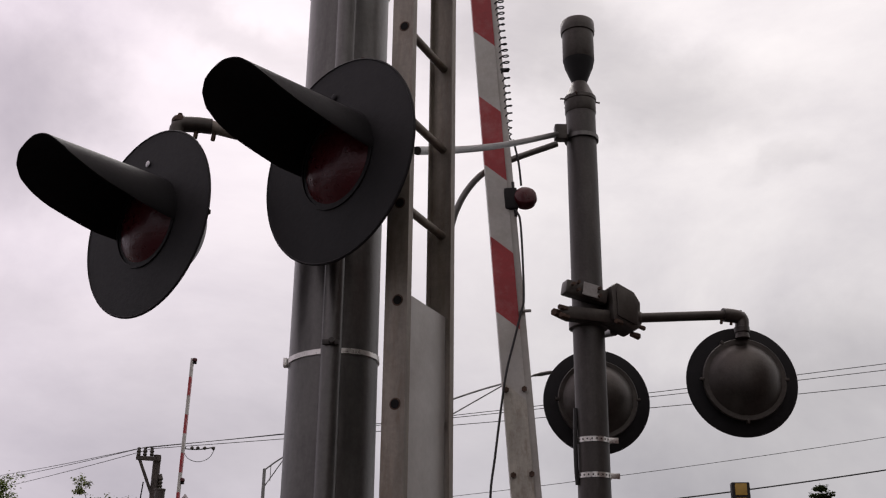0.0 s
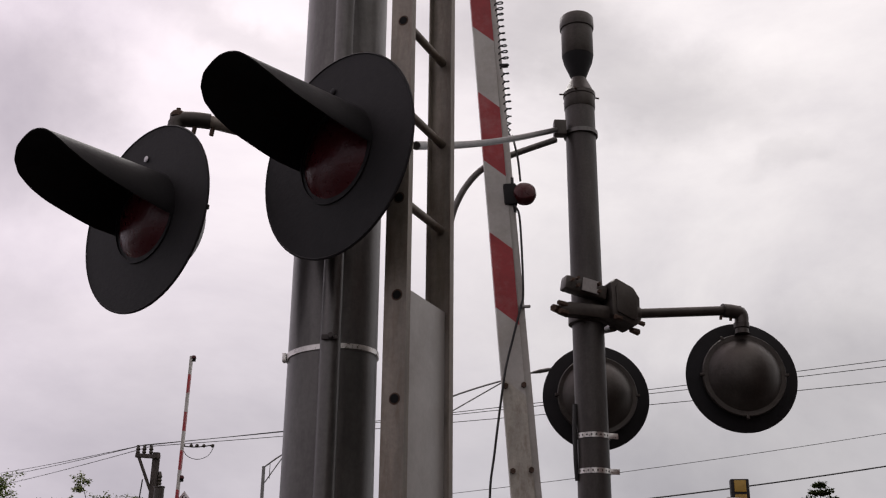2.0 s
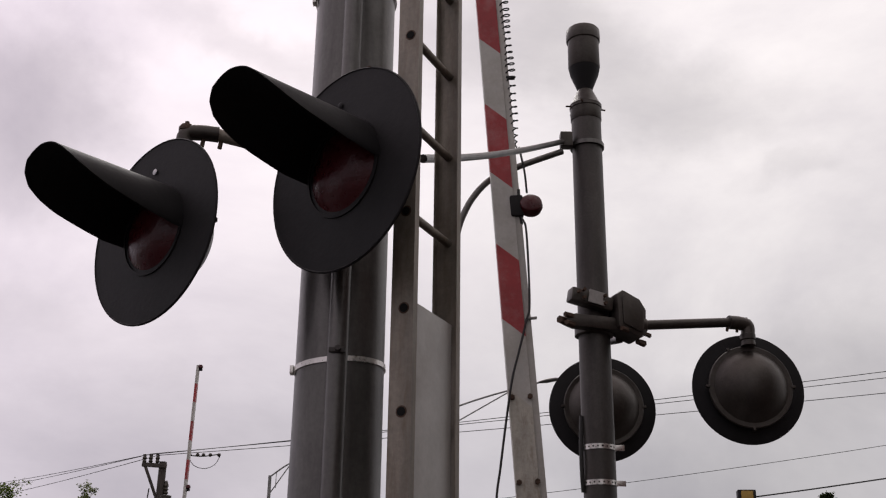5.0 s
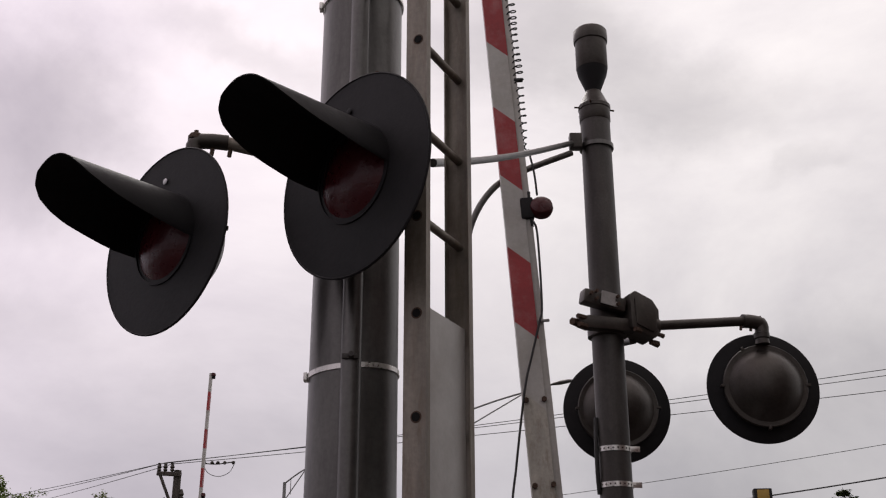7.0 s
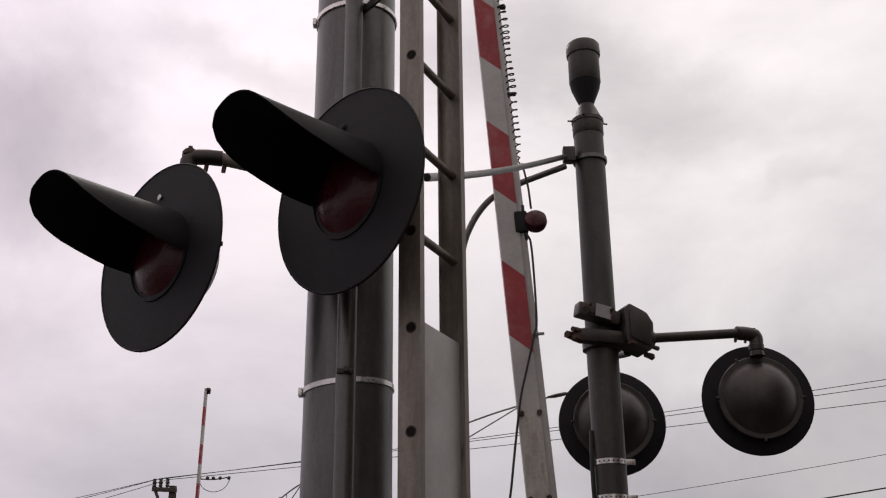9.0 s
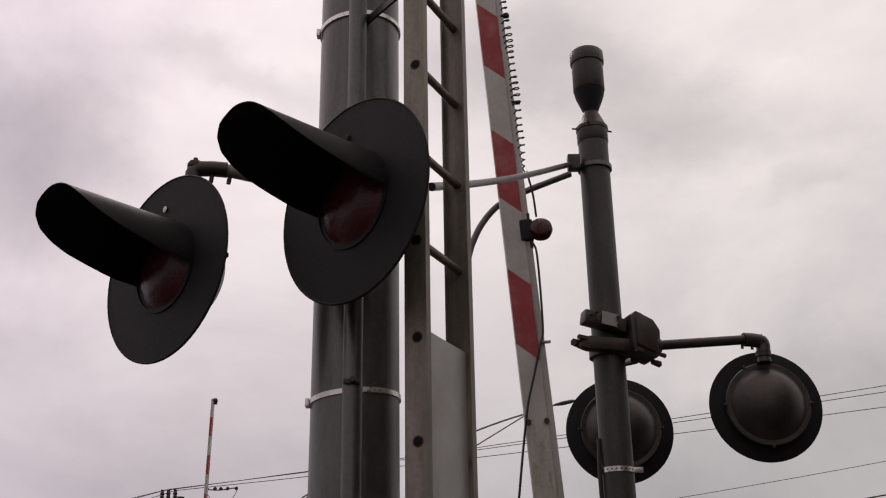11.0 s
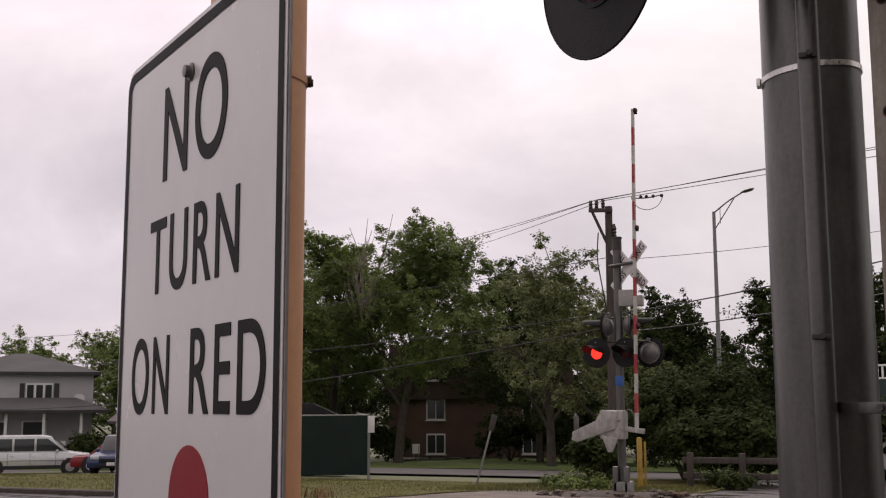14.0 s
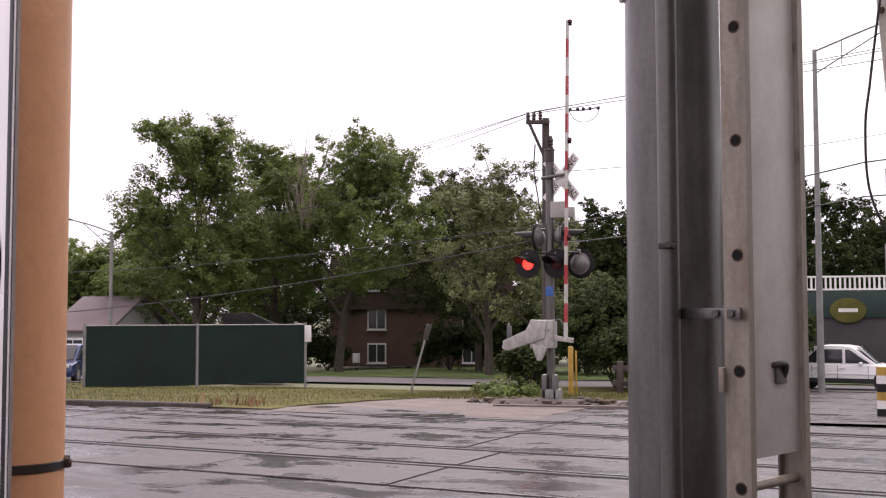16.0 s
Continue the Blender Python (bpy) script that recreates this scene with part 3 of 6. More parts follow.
for bz in (2.59, 3.40, 0.95, 1.8):
    clip = part("conduit_clip", box((0.05, 0.014, 0.016), (CONDUIT[0], CONDUIT[1] - 0.033, bz), None, 0.003), GALV_DARK, pole)
    part("clip_bolt", cyl((CONDUIT[0] + 0.004, CONDUIT[1] - 0.036, bz), (CONDUIT[0] + 0.004, CONDUIT[1] - 0.056, bz + 0.002), 0.009, None, 6), GALV_DARK, clip)

# ladder: two channel rails, rungs through their webs, guard plate between
RA, RB = Vector((-0.068, 2.935, 0)), Vector((0.066, 3.205, 0))
rung_dir = (RB - RA).normalized()
web_dir = Vector((rung_dir.y, -rung_dir.x, 0))
ladder = thing("pole_ladder", "weathered aluminium climbing ladder fixed beside the signal pole", "ladder", (RA.x, RA.y, 0))
FRAME = Matrix(((web_dir.x, rung_dir.x, 0, 0), (web_dir.y, rung_dir.y, 0, 0), (0, 0, 1, 0), (0, 0, 0, 1)))  # local x: web, y: along rungs
SPAN = (RB - RA).length


def channel(y_web, sign, right=0.042):
    """A ladder rail: a web with two flanges turned to one side."""
    w, fl, t = 0.042, 0.028 * sign, 0.005 * sign
    pts = [(-w, y_web), (right, y_web), (right, y_web + fl), (right - 0.005, y_web + fl), (right - 0.005, y_web + t), (-w + 0.005, y_web + t), (-w + 0.005, y_web + fl), (-w, y_web + fl)]
    bm = bmesh.new()
    lo = [bm.verts.new(FRAME @ Vector((x, y, 0.35))) for x, y in pts]
    hi = [bm.verts.new(FRAME @ Vector((x, y, 7.2))) for x, y in pts]
    bm.faces.new(lo), bm.faces.new(hi[::-1])
    for i in range(8):
        bm.faces.new((lo[i], lo[(i + 1) % 8], hi[(i + 1) % 8], hi[i]))
    bmesh.ops.recalc_face_normals(bm, faces=bm.faces)
    return bm


part("rail", channel(0.0, 1, 0.030), ALU, ladder)
part("rail", channel(SPAN, -1), ALU, ladder)
HOLE_Z = 2.3725
for k in range(-6, 16):
    z = HOLE_Z + 0.3048 * k
    rung = part("rung", cyl(FRAME @ Vector((0, 0.004, z)), FRAME @ Vector((0, SPAN - 0.004, z)), 0.0135, None, 14), ALU, ladder)
    collar = lathe([(0.0135, 0.0), (0.0175, 0.0), (0.0175, 0.004), (0.0150, 0.006), (0.0135, 0.005)], 18,
                   Matrix.Translation(FRAME @ Vector((0, -0.001, z))) @ FRAME @ Matrix.Rotation(radians(-90), 4, "X"), loop=True)
    part("rung_eyelet", collar, RUST, rung, "flared rung eyelet")
    # flat black disc: the shade inside the hollow rung is put in as colour
    part("rung_bore_shade", cyl(FRAME @ Vector((0, -0.0003, z)), FRAME @ Vector((0, -0.0022, z)), 0.0132, None, 18), BLACK_IN, rung)
GX = 0.023
guard = part("guard_plate", box((0.004, SPAN - 0.05, 1.47), FRAME @ Vector((GX, SPAN / 2, 1.965)), FRAME, 0.0015), PANEL, ladder, "pale grey climb-guard plate locked over the rungs")
latch = part("latch", tube(bend([FRAME @ Vector(q) for q in ((GX, 0.13, 1.47), (GX + 0.022, 0.135, 1.475), (GX + 0.022, 0.165, 1.472), (GX + 0.012, 0.18, 1.45), (GX, 0.18, 1.43))], 5), 0.008, 8), GALV_DARK, guard, "steel padlock hasp")
part("latch_plate", box((0.010, 0.055, 0.05), FRAME @ Vector((GX + 0.006, 0.165, 1.445)), FRAME, 0.003), GALV, guard)
for z in (1.610, 3.9):
    a, b = Vector((-0.241, 3.150, z)) - RA, Vector((-0.059, 2.905, z)) - RA
    part("standoff_bracket", box(((b - a).length, 0.010, 0.030), (a + b) / 2, (b - a).to_track_quat("X", "Z").to_matrix().to_4x4(), 0.003), GALV, ladder, "steel bracket tying the ladder to the pole")
    for k in (0.86, 0.62):
        q = a + (b - a) * k
        part("bracket_bolt", cyl(q, q - Vector((0.004, 0.022, 0)), 0.010, None, 6), GALV, ladder)
part("edge_clip", box((0.016, 0.03, 0.066), FRAME @ Vector((-0.046, 0.0, 1.435)), FRAME, 0.003), ALU, ladder)


# ---- flashing lights ----
def flashing_light(label, at, rz, shell, lit=False, lens_r=0.132, group="flashing lights", disc_r=0.3045, hood=0.468, hood_r=0.144, flare=1.0, hole=True):
    """A red flasher: round background, long visor, lens, rear housing and hanging elbow. It faces local -y; the origin is the disc's centre."""
    t = thing("flashing_light", label, "signal light", at, rz, group)
    front = Matrix.Rotation(radians(90), 4, "X")   # local z of a lathe comes to face -y
    disc = part("background", lathe([(0.130, -0.004), (disc_r - 0.0045, -0.004), (disc_r, -0.001), (disc_r, 0.003), (disc_r - 0.0035, 0.006), (disc_r - 0.007, 0.003), (0.130, 0.003)], 72, front), BLACK, t, "round matt black background disc")
    part("sight_hole", lathe([(0.007, 0.0), (0.011, 0.004), (0.007, 0.006)], 16, Matrix.Translation((-0.02, -0.004, 0.215)) @ front), SIGN_EDGE if hole else BLACK, disc)
    # visor: a tube whose lower front is cut away
    bm, seg, rows = bmesh.new(), 72, 14
    grid = []
    for k in range(seg + 1):
        deg = (-93 + 186 * k / seg) * flare
        a = radians(deg)
        reach = hood * float(np.interp((abs(deg) - (3.5 if deg < 0 else 0)) / flare, (0, 30, 45, 58, 68, 76, 82, 88, 93), (1.0, 0.99, 0.955, 0.885, 0.775, 0.64, 0.47, 0.28, 0.06)))
        grid.append([bm.verts.new((hood_r * math.sin(a) * (1 - 0.03 * j / rows), -reach * j / rows - 0.003, hood_r * math.cos(a) * (1 - 0.03 * j / rows))) for j in range(rows + 1)])
    for c0, c1 in zip(grid, grid[1:]):
        for j in range(rows):
            bm.faces.new((c0[j], c0[j + 1], c1[j + 1], c1[j]))
    bmesh.ops.recalc_face_normals(bm, faces=bm.faces)
    bmesh.ops.solidify(bm, geom=bm.faces[:], thickness=0.003)
    part("visor", bm, BLACK, t, "long black cutaway visor")
    lens = part("lens", lathe([(0.0, 0.045), (0.05, 0.042), (0.09, 0.030), (0.118, 0.014), (lens_r, -0.004), (lens_r, -0.012), (0.0, -0.012)], 40, front), LENS_LIT if lit else LENS, t, "glowing red lens" if lit else "unlit dark red ribbed lens")
    part("lens_ring", lathe([(lens_r, 0.0), (lens_r + 0.009, 0.002), (lens_r + 0.009, 0.008), (lens_r, 0.008)], 40, front, loop=True), BLACK, lens)
    house = part("housing", lathe([(0.212, -0.004), (0.212, -0.05), (0.200, -0.065), (0.188, -0.078), (0.168, -0.105), (0.135, -0.14), (0.085, -0.168), (0.0, -0.182)], 48, front), shell, t, "domed rear housing")
    part("housing_flange", lathe([(0.196, -0.066), (0.223, -0.066), (0.227, -0.060), (0.227, -0.048), (0.216, -0.044)], 48, front, loop=True), shell, house)
    for a in (0, 62, 180, 270):
        q = Vector((0.228 * math.cos(radians(a)), 0.055, 0.228 * math.sin(radians(a))))
        part("wing_bolt", box((0.024, 0.03, 0.016), q, Matrix.Rotation(-radians(a), 4, "Y"), 0.003), shell, house)
    part("neck", lathe([(0.040, 0.222), (0.038, 0.235), (0.036, 0.25), (0.042, 0.255), (0.042, 0.283), (0.030, 0.288)], 24, Matrix.Translation((0, 0.085, 0))), shell, t, "pipe neck on the housing")
    return t


def crossarm(label, start, elbow_at, r=0.024, mat=None, category="bracket", bulge=1.45):
    """A pipe that runs from the mast out and turns down into a light's neck."""
    s, e = Vector(start), Vector(elbow_at)
    t = thing("light_crossarm", label, category, start)
    out = (e - s)
    out.z = 0
    out.normalize()
    top = e + Vector((0, 0, 0.062))
    part("pipe", tube([Vector(), top - s - out * 0.10], r, 16), mat or HOUSING, t)
    part("elbow", tube(bend([top - s - out * 0.11, top - s - out * 0.045, top - s + out * 0.002 - Vector((0, 0, 0.014)), e - s - Vector((0, 0, 0.02))], 6), r * bulge, 16), HOUSING, t)
    for d in (-0.12, -0.06):
        part("set_screw", cyl(top - s + out * d - Vector((0, 0, 0.02)), top - s + out * d - Vector((0.004, 0, 0.052)), 0.008, None, 6), RUST, t)
    part("end_cap", lathe([(r * 1.2, -0.01), (r * 1.2, 0.0), (r * 0.9, 0.012), (0.008, 0.016), (0.008, 0.026)], 12, Matrix.Translation(top - s + Vector((0, 0, 0.01)))), RUST, t)
    return t


FACE = 42.0   # degrees by which the near pair turns from facing -y towards -x
for c, words, turn, flare, hole in (((-0.900, 3.267, 3.035), "black railway crossing flasher with long visor on pipe arm", 41.0, 1.07, True),
                                    ((-0.256, 2.862, 3.083), "black railway crossing flasher with long visor beside the pole", 44.0, 1.0, False)):
    flashing_light(words, c, -turn, HOUSING, lens_r=0.146, disc_r=0.322, hood=0.428, hood_r=0.157, flare=flare, hole=hole)
back = Vector((math.sin(radians(FACE)), math.cos(radians(FACE)), 0)) * 0.085
crossarm("rusty pipe arm carrying a flasher from the pole", (-0.41, 3.40, 3.37), Vector((-0.895, 3.250, 3.034 + 0.328)) + back, 0.023, ALU, bulge=1.2)
crossarm("short pipe arm carrying a flasher from the pole", (-0.30, 3.20, 3.33), Vector((-0.252, 2.862, 3.085 + 0.283)) + back, 0.024)
jb = thing("junction_box", "dark cast junction box clamped to the signal pole", "junction box", (-0.43, 3.44, 3.26))
part("body", box((0.10, 0.12, 0.16), (0, 0, 0.08), Matrix.Rotation(radians(-30), 4, "Z"), 0.015), HOUSING, jb)
part("clamp", lathe([(0.142, 0.03), (0.155, 0.03), (0.155, 0.06), (0.142, 0.06)], 40, Matrix.Translation((0.158, -0.155, 0)), loop=True), HOUSING, jb)


# ---- the gate mast with rearward lights, bell and gate ----
MX, MY = 0.897, 5.55
mast = thing("gate_mast", "weathered grey steel gate mast with straps and cap", "mast", (MX, MY, 0))
part("shaft", lathe([(0.084, 0.0), (0.084, 4.66), (0.083, 4.665)], 40), GALV_DARK, mast)
part("base_casting", lathe([(0.22, 0.0), (0.22, 0.03), (0.14, 0.06), (0.11, 0.22), (0.10, 0.24)], 32), MECH, mast)
for z in (2.785, 2.605):
    b = part("perforated_strap", lathe([(0.0845, z - 0.013), (0.0875, z - 0.013), (0.0875, z + 0.013), (0.0845, z + 0.013)], 40, loop=True), BAND, mast, "perforated steel strap")
    for k in range(9):
        a = radians(-165 + 16 * k)
        part("strap_hole", cyl((0.0870 * math.cos(a), 0.0870 * math.sin(a), z), (0.0880 * math.cos(a), 0.0880 * math.sin(a), z), 0.0045, None, 10), DARK_GAP, b)
    part("strap_tail", box((0.05, 0.004, 0.028), (0.10, -0.045, z - 0.002), Matrix.Rotation(radians(8), 4, "Z"), 0.001), BAND, b)
part("side_cable", tube(bend([(-0.087, -0.02, 2.95), (-0.094, -0.03, 2.8), (-0.094, -0.03, 2.65), (-0.088, -0.02, 2.56)], 5), 0.011, 8), RUBBER, mast)
# bell on the mast's top
bell = thing("crossing_bell", "grey electronic crossing bell on the mast's top", "bell", (MX, MY, 4.66))
part("socket", lathe([(0.085, 0.0), (0.088, 0.004), (0.088, 0.075), (0.092, 0.08), (0.092, 0.10), (0.086, 0.105), (0.055, 0.175), (0.043, 0.200)], 36), HOUSING, bell)
part("deflector", lathe([(0.043, 0.200), (0.046, 0.212), (0.082, 0.305), (0.090, 0.345), (0.085, 0.347), (0.0, 0.30)], 36), BLACK, bell, "dark sound deflector cone")
part("drum", lathe([(0.088, 0.345), (0.0915, 0.35), (0.091, 0.52), (0.098, 0.525), (0.100, 0.545), (0.098, 0.595), (0.090, 0.605), (0.0, 0.612)], 40), HOUSING, bell, "grey bell drum with lipped cap")
for a in (10, 130, 250, 190):
    part("set_screw", cyl((0.088 * math.cos(radians(a)), 0.088 * math.sin(radians(a)), 0.09), (0.118 * math.cos(radians(a)), 0.118 * math.sin(radians(a)), 0.088), 0.005, None, 8), RUST, bell)

# rear pair: junction box, arms and domed housings
jbx = thing("junction_box", "grey cast junction box clamped on the gate mast", "junction box", (MX, MY, 3.42))
JT = Matrix.Rotation(radians(17), 4, "Z")
part("body", prism([(0.075, -0.02), (0.20, -0.07), (0.235, -0.045), (0.24, 0.09), (0.205, 0.145), (0.105, 0.19), (0.07, 0.16)], 0.15, JT @ Matrix.Translation((-0.01, -0.09, 0)), 0.016), HOUSING, jbx)
part("body_lid", prism([(0.098, 0.0), (0.195, -0.04), (0.215, -0.025), (0.218, 0.082), (0.19, 0.125), (0.11, 0.162), (0.095, 0.14)], 0.012, JT @ Matrix.Translation((-0.01, -0.17, 0)), 0.005), HOUSING, jbx, "bolted cast lid")
part("upper_clamp", box((0.24, 0.075, 0.075), (-0.035, -0.120, 0.125), JT @ Matrix.Rotation(radians(10), 4, "Y"), 0.012), HOUSING, jbx)
part("clamp_label", prism([(-0.055, -0.035), (0.04, -0.035), (0.04, -0.008), (0.025, -0.008), (0.025, 0.010), (0.04, 0.010), (0.04, 0.035), (-0.055, 0.035)], 0.005, JT @ Matrix.Translation((-0.045, -0.159, 0.125)) @ Matrix.Rotation(radians(10), 4, "Y")), HOUSING_WHITE, jbx, "pale notched clamp plate")
for x, z in ((-0.10, 0.158), (-0.10, 0.118), (0.02, 0.138), (0.02, 0.098), (-0.13, 0.145)):
    q = JT @ Vector((x - 0.03, -0.158, z))
    part("clamp_bolt", cyl(q, q + JT @ Vector((0, -0.022, 0)), 0.010, None, 6), RUST, jbx)
part("lower_clamp", prism([(-0.19, -0.02), (-0.14, -0.035), (0.12, -0.035), (0.16, -0.02), (0.16, 0.02), (0.12, 0.035), (-0.14, 0.035), (-0.19, 0.02)], 0.07, JT @ Matrix.Translation((-0.02, -0.095, 0.005)), 0.010), HOUSING, jbx)
part("clamp_ring", lathe([(0.085, -0.04), (0.104, -0.034), (0.104, 0.034), (0.085, 0.04)], 32, loop=True), HOUSING, jbx)
for x, y, z, r in ((-0.225, -0.10, 0.0, 0.026), (-0.205, -0.13, 0.022, 0.018), (-0.20, -0.13, -0.022, 0.018), (0.10, -0.16, -0.03, 0.016), (0.22, -0.10, -0.075, 0.020), (0.235, -0.14, -0.04, 0.014)):
    q = JT @ Vector((x, y, z))
    part("clamp_bolt", cyl(q + Vector((0.02, 0.02, 0)), q + JT @ Vector((-0.025, -0.012, 0)), r, r * 0.8, 6), RUST, jbx)
part("hub", lathe([(0.042, -0.02), (0.046, 0.0), (0.046, 0.05), (0.034, 0.07)], 20, Matrix.Translation((0.20, -0.06, 0.01)) @ Matrix.Rotation(radians(90), 4, "Y")), HOUSING, jbx, "threaded pipe hub")
BACKYAW = 179.0
LR, LL = (1.762, 5.78, 3.168), (1.017, 6.12, 3.125)
for c, words in ((LR, "domed back of a black flasher hung from a long arm"), (LL, "domed back of a black flasher behind the gate mast")):
    flashing_light(words, c, BACKYAW, HOUSING)


def neck_top(c, yaw):
    q = Matrix.Rotation(radians(yaw), 4, "Z") @ Vector((0, 0.085, 0.283))
    return Vector(c) + q


crossarm("long grey pipe arm carrying a rearward flasher", (MX + 0.22, MY - 0.03, 3.44), neck_top(LR, BACKYAW), 0.026)
crossarm("short grey pipe arm behind the gate mast", (MX + 0.14, MY + 0.02, 3.38), neck_top(LL, BACKYAW), 0.024)

# two bent stay pipes between the pole's ladder and the mast's collar
stay = thing("stay_collar", "steel collar with bent conduit stays on the mast", "bracket", (MX, MY, 4.50))
part("collar", lathe([(0.085, -0.012), (0.096, -0.012), (0.096, 0.012), (0.085, 0.012)], 36, loop=True), GALV, stay)
part("collar_lug", box((0.07, 0.06, 0.09), (-0.125, -0.05, 0.015), None, 0.008), HOUSING, stay)
part("stay_pipe", tube(bend([(-0.153, -0.090, -0.013), (-0.399, -0.500, -0.268), (-0.602, -0.950, -0.520), (-0.776, -1.450, -0.779), (-0.920, -2.100, -1.097)], 8), 0.016, 12), GALV, stay)
part("stay_pipe", tube(bend([(-0.152, -0.070, -0.063), (-0.411, -0.130, -0.194), (-0.558, -0.150, -0.281), (-0.650, -0.150, -0.384), (-0.711, -0.150, -0.507), (-0.746, -0.150, -0.632)], 8), 0.018, 12), GALV, stay)

# gate arm, raised
AX0, AX1, AZ0, AZ1, AY = 0.562, 0.118, 1.75, 8.0, 5.32
arm_dir = Vector((AX1 - AX0, 0, AZ1 - AZ0)).normalized()
gate = thing("crossing_gate", "raised red and white striped crossing gate arm", "crossing gate", (AX0, AY, AZ0))
AM = Matrix.Rotation(math.atan2(arm_dir.x, arm_dir.z), 4, "Y")   # local z runs along the arm


def arm_piece(z0, z1, slant0, slant1, wide0, wide1):
    """One stripe of the hollow arm, its ends cut on the slant."""
    bm = bmesh.new()
    d = 0.028
    v = []
    for y in (-d, d):
        v.append([bm.verts.new(AM @ Vector(q)) for q in ((-wide0 / 2, y, z0 + slant0), (wide0 / 2, y, z0 - slant0), (wide1 / 2, y, z1 - slant1), (-wide1 / 2, y, z1 + slant1))])
    bm.faces.new(v[0]), bm.faces.new(v[1][::-1])
    for i in range(4):
        bm.faces.new((v[0][i], v[1][i], v[1][(i + 1) % 4], v[0][(i + 1) % 4]))
    bmesh.ops.recalc_face_normals(bm, faces=bm.faces)
    return bm


edges = [0.0, 1.235, 1.60]
while edges[-1] < 6.2:
    edges.append(edges[-1] + 0.412)
for i, (z0, z1) in enumerate(zip(edges, edges[1:])):
    w0, w1 = 0.113 - 0.001 * z0, 0.113 - 0.001 * z1
    red = i >= 2 and i % 2 == 0
    part("stripe" if i else "mounting_section", arm_piece(z0, z1, 0.05 if i else 0.0, 0.05, w0, w1), ARM_RED if red else (ARM_WHITE if i else ARM_BARE), gate,
         ("red sheeting stripe" if red else "white sheeting stripe") if i else "dirty bare aluminium lower section")
part("edge_strip", box((0.036, 0.05, 6.2), AM @ Vector((0.0735, 0.006, 3.1)), AM, 0.004), ARM_WHITE, gate, "pale metal edge of the arm")
for z in (0.35, 0.82, 1.24):
    for x in (-0.04, 0.05):
        part("mounting_bolt", cyl(AM @ Vector((x, -0.028, z)), AM @ Vector((x, -0.045, z)), 0.014, None, 6), RUST, gate)
for k, z in enumerate((2.27, 5.9)):
    lamp = thing("gate_lamp", "small red lamp in a black holder on the gate arm", "lamp", (0, 0, 0), 0, "gate arm lamps")
    lamp.matrix_basis = Matrix.Translation((AX0, AY, AZ0)) @ AM @ Matrix.Translation((0.040, -0.012, z))
    part("holder", box((0.07, 0.06, 0.12), (0.03, 0, 0), None, 0.012), BLACK, lamp)
    part("lens", lathe([(0.0, 0.064), (0.034, 0.058), (0.057, 0.037), (0.064, 0.0), (0.057, -0.037), (0.034, -0.058), (0.0, -0.064)], 24, Matrix.Translation((0.105, -0.01, 0)) @ Matrix.Rotation(radians(70), 4, "X") @ Matrix.Diagonal((1, 1, 0.75, 1))), LENS, lamp, "red domed lens")
    for s in (-1, 1):
        part("cable_gland", cyl((0.045, 0, 0.06 * s), (0.047, 0, 0.10 * s), 0.010, None, 10), RUBBER, lamp)
# coiled cord along the upper arm and plain cable hanging below
coil_pts = []
for k in range(0, 1300):
    u = k / 1299
    z = 2.62 + 3.5 * u
    a = k * 0.40 + 1.4 * math.sin(31 * u) + 0.8 * math.sin(83 * u)
    stretch = (0.022 if u > 0.06 else 0.019 * u / 0.06 + 0.003) * (1 + 0.18 * math.sin(57 * u))
    coil_pts.append(AM @ Vector((0.097 + stretch * math.cos(a) + 0.006 * math.sin(9 * u), -0.012 + stretch * math.sin(a), z)))
cord = thing("coiled_cord", "black coiled lamp cord along the gate arm's edge", "cable", (AX0, AY, AZ0))
part("coil", tube(coil_pts, 0.0042, 6), RUBBER, cord)
part("lead", tube(bend([AM @ Vector(q) for q in ((0.132, -0.01, 2.35), (0.128, -0.02, 2.48), (0.112, -0.012, 2.62))], 5), 0.006, 8), RUBBER, cord)
for z in (3.05, 3.62, 4.2, 5.0):
    part("cord_tie", box((0.05, 0.03, 0.014), AM @ Vector((0.10, -0.012, z)), AM, 0.004), RUBBER, cord)
low = thing("lamp_cable", "black lamp cable looping down beside the gate arm", "cable", (AX0, AY, AZ0))
part("cable", tube(bend([(-0.076, -0.020, 2.215), (-0.060, -0.045, 2.180), (-0.047, -0.060, 2.120), (-0.038, -0.060, 1.914), (-0.036, -0.060, 1.700), (-0.051, -0.060, 1.630), (-0.093, -0.060, 1.461), (-0.129, -0.060, 1.315), (-0.159, -0.060, 1.116), (-0.188, -0.060, 0.894), (-0.211, -0.060, 0.700), (-0.20, -0.055, 0.42), (-0.12, -0.05, 0.20), (-0.03, -0.045, 0.06)], 8), 0.006, 8), RUBBER, low)
part("cable_clip", box((0.06, 0.02, 0.012), AM @ Vector((0.09, -0.03, 1.645)), AM, 0.003), HOUSING_WHITE, low)

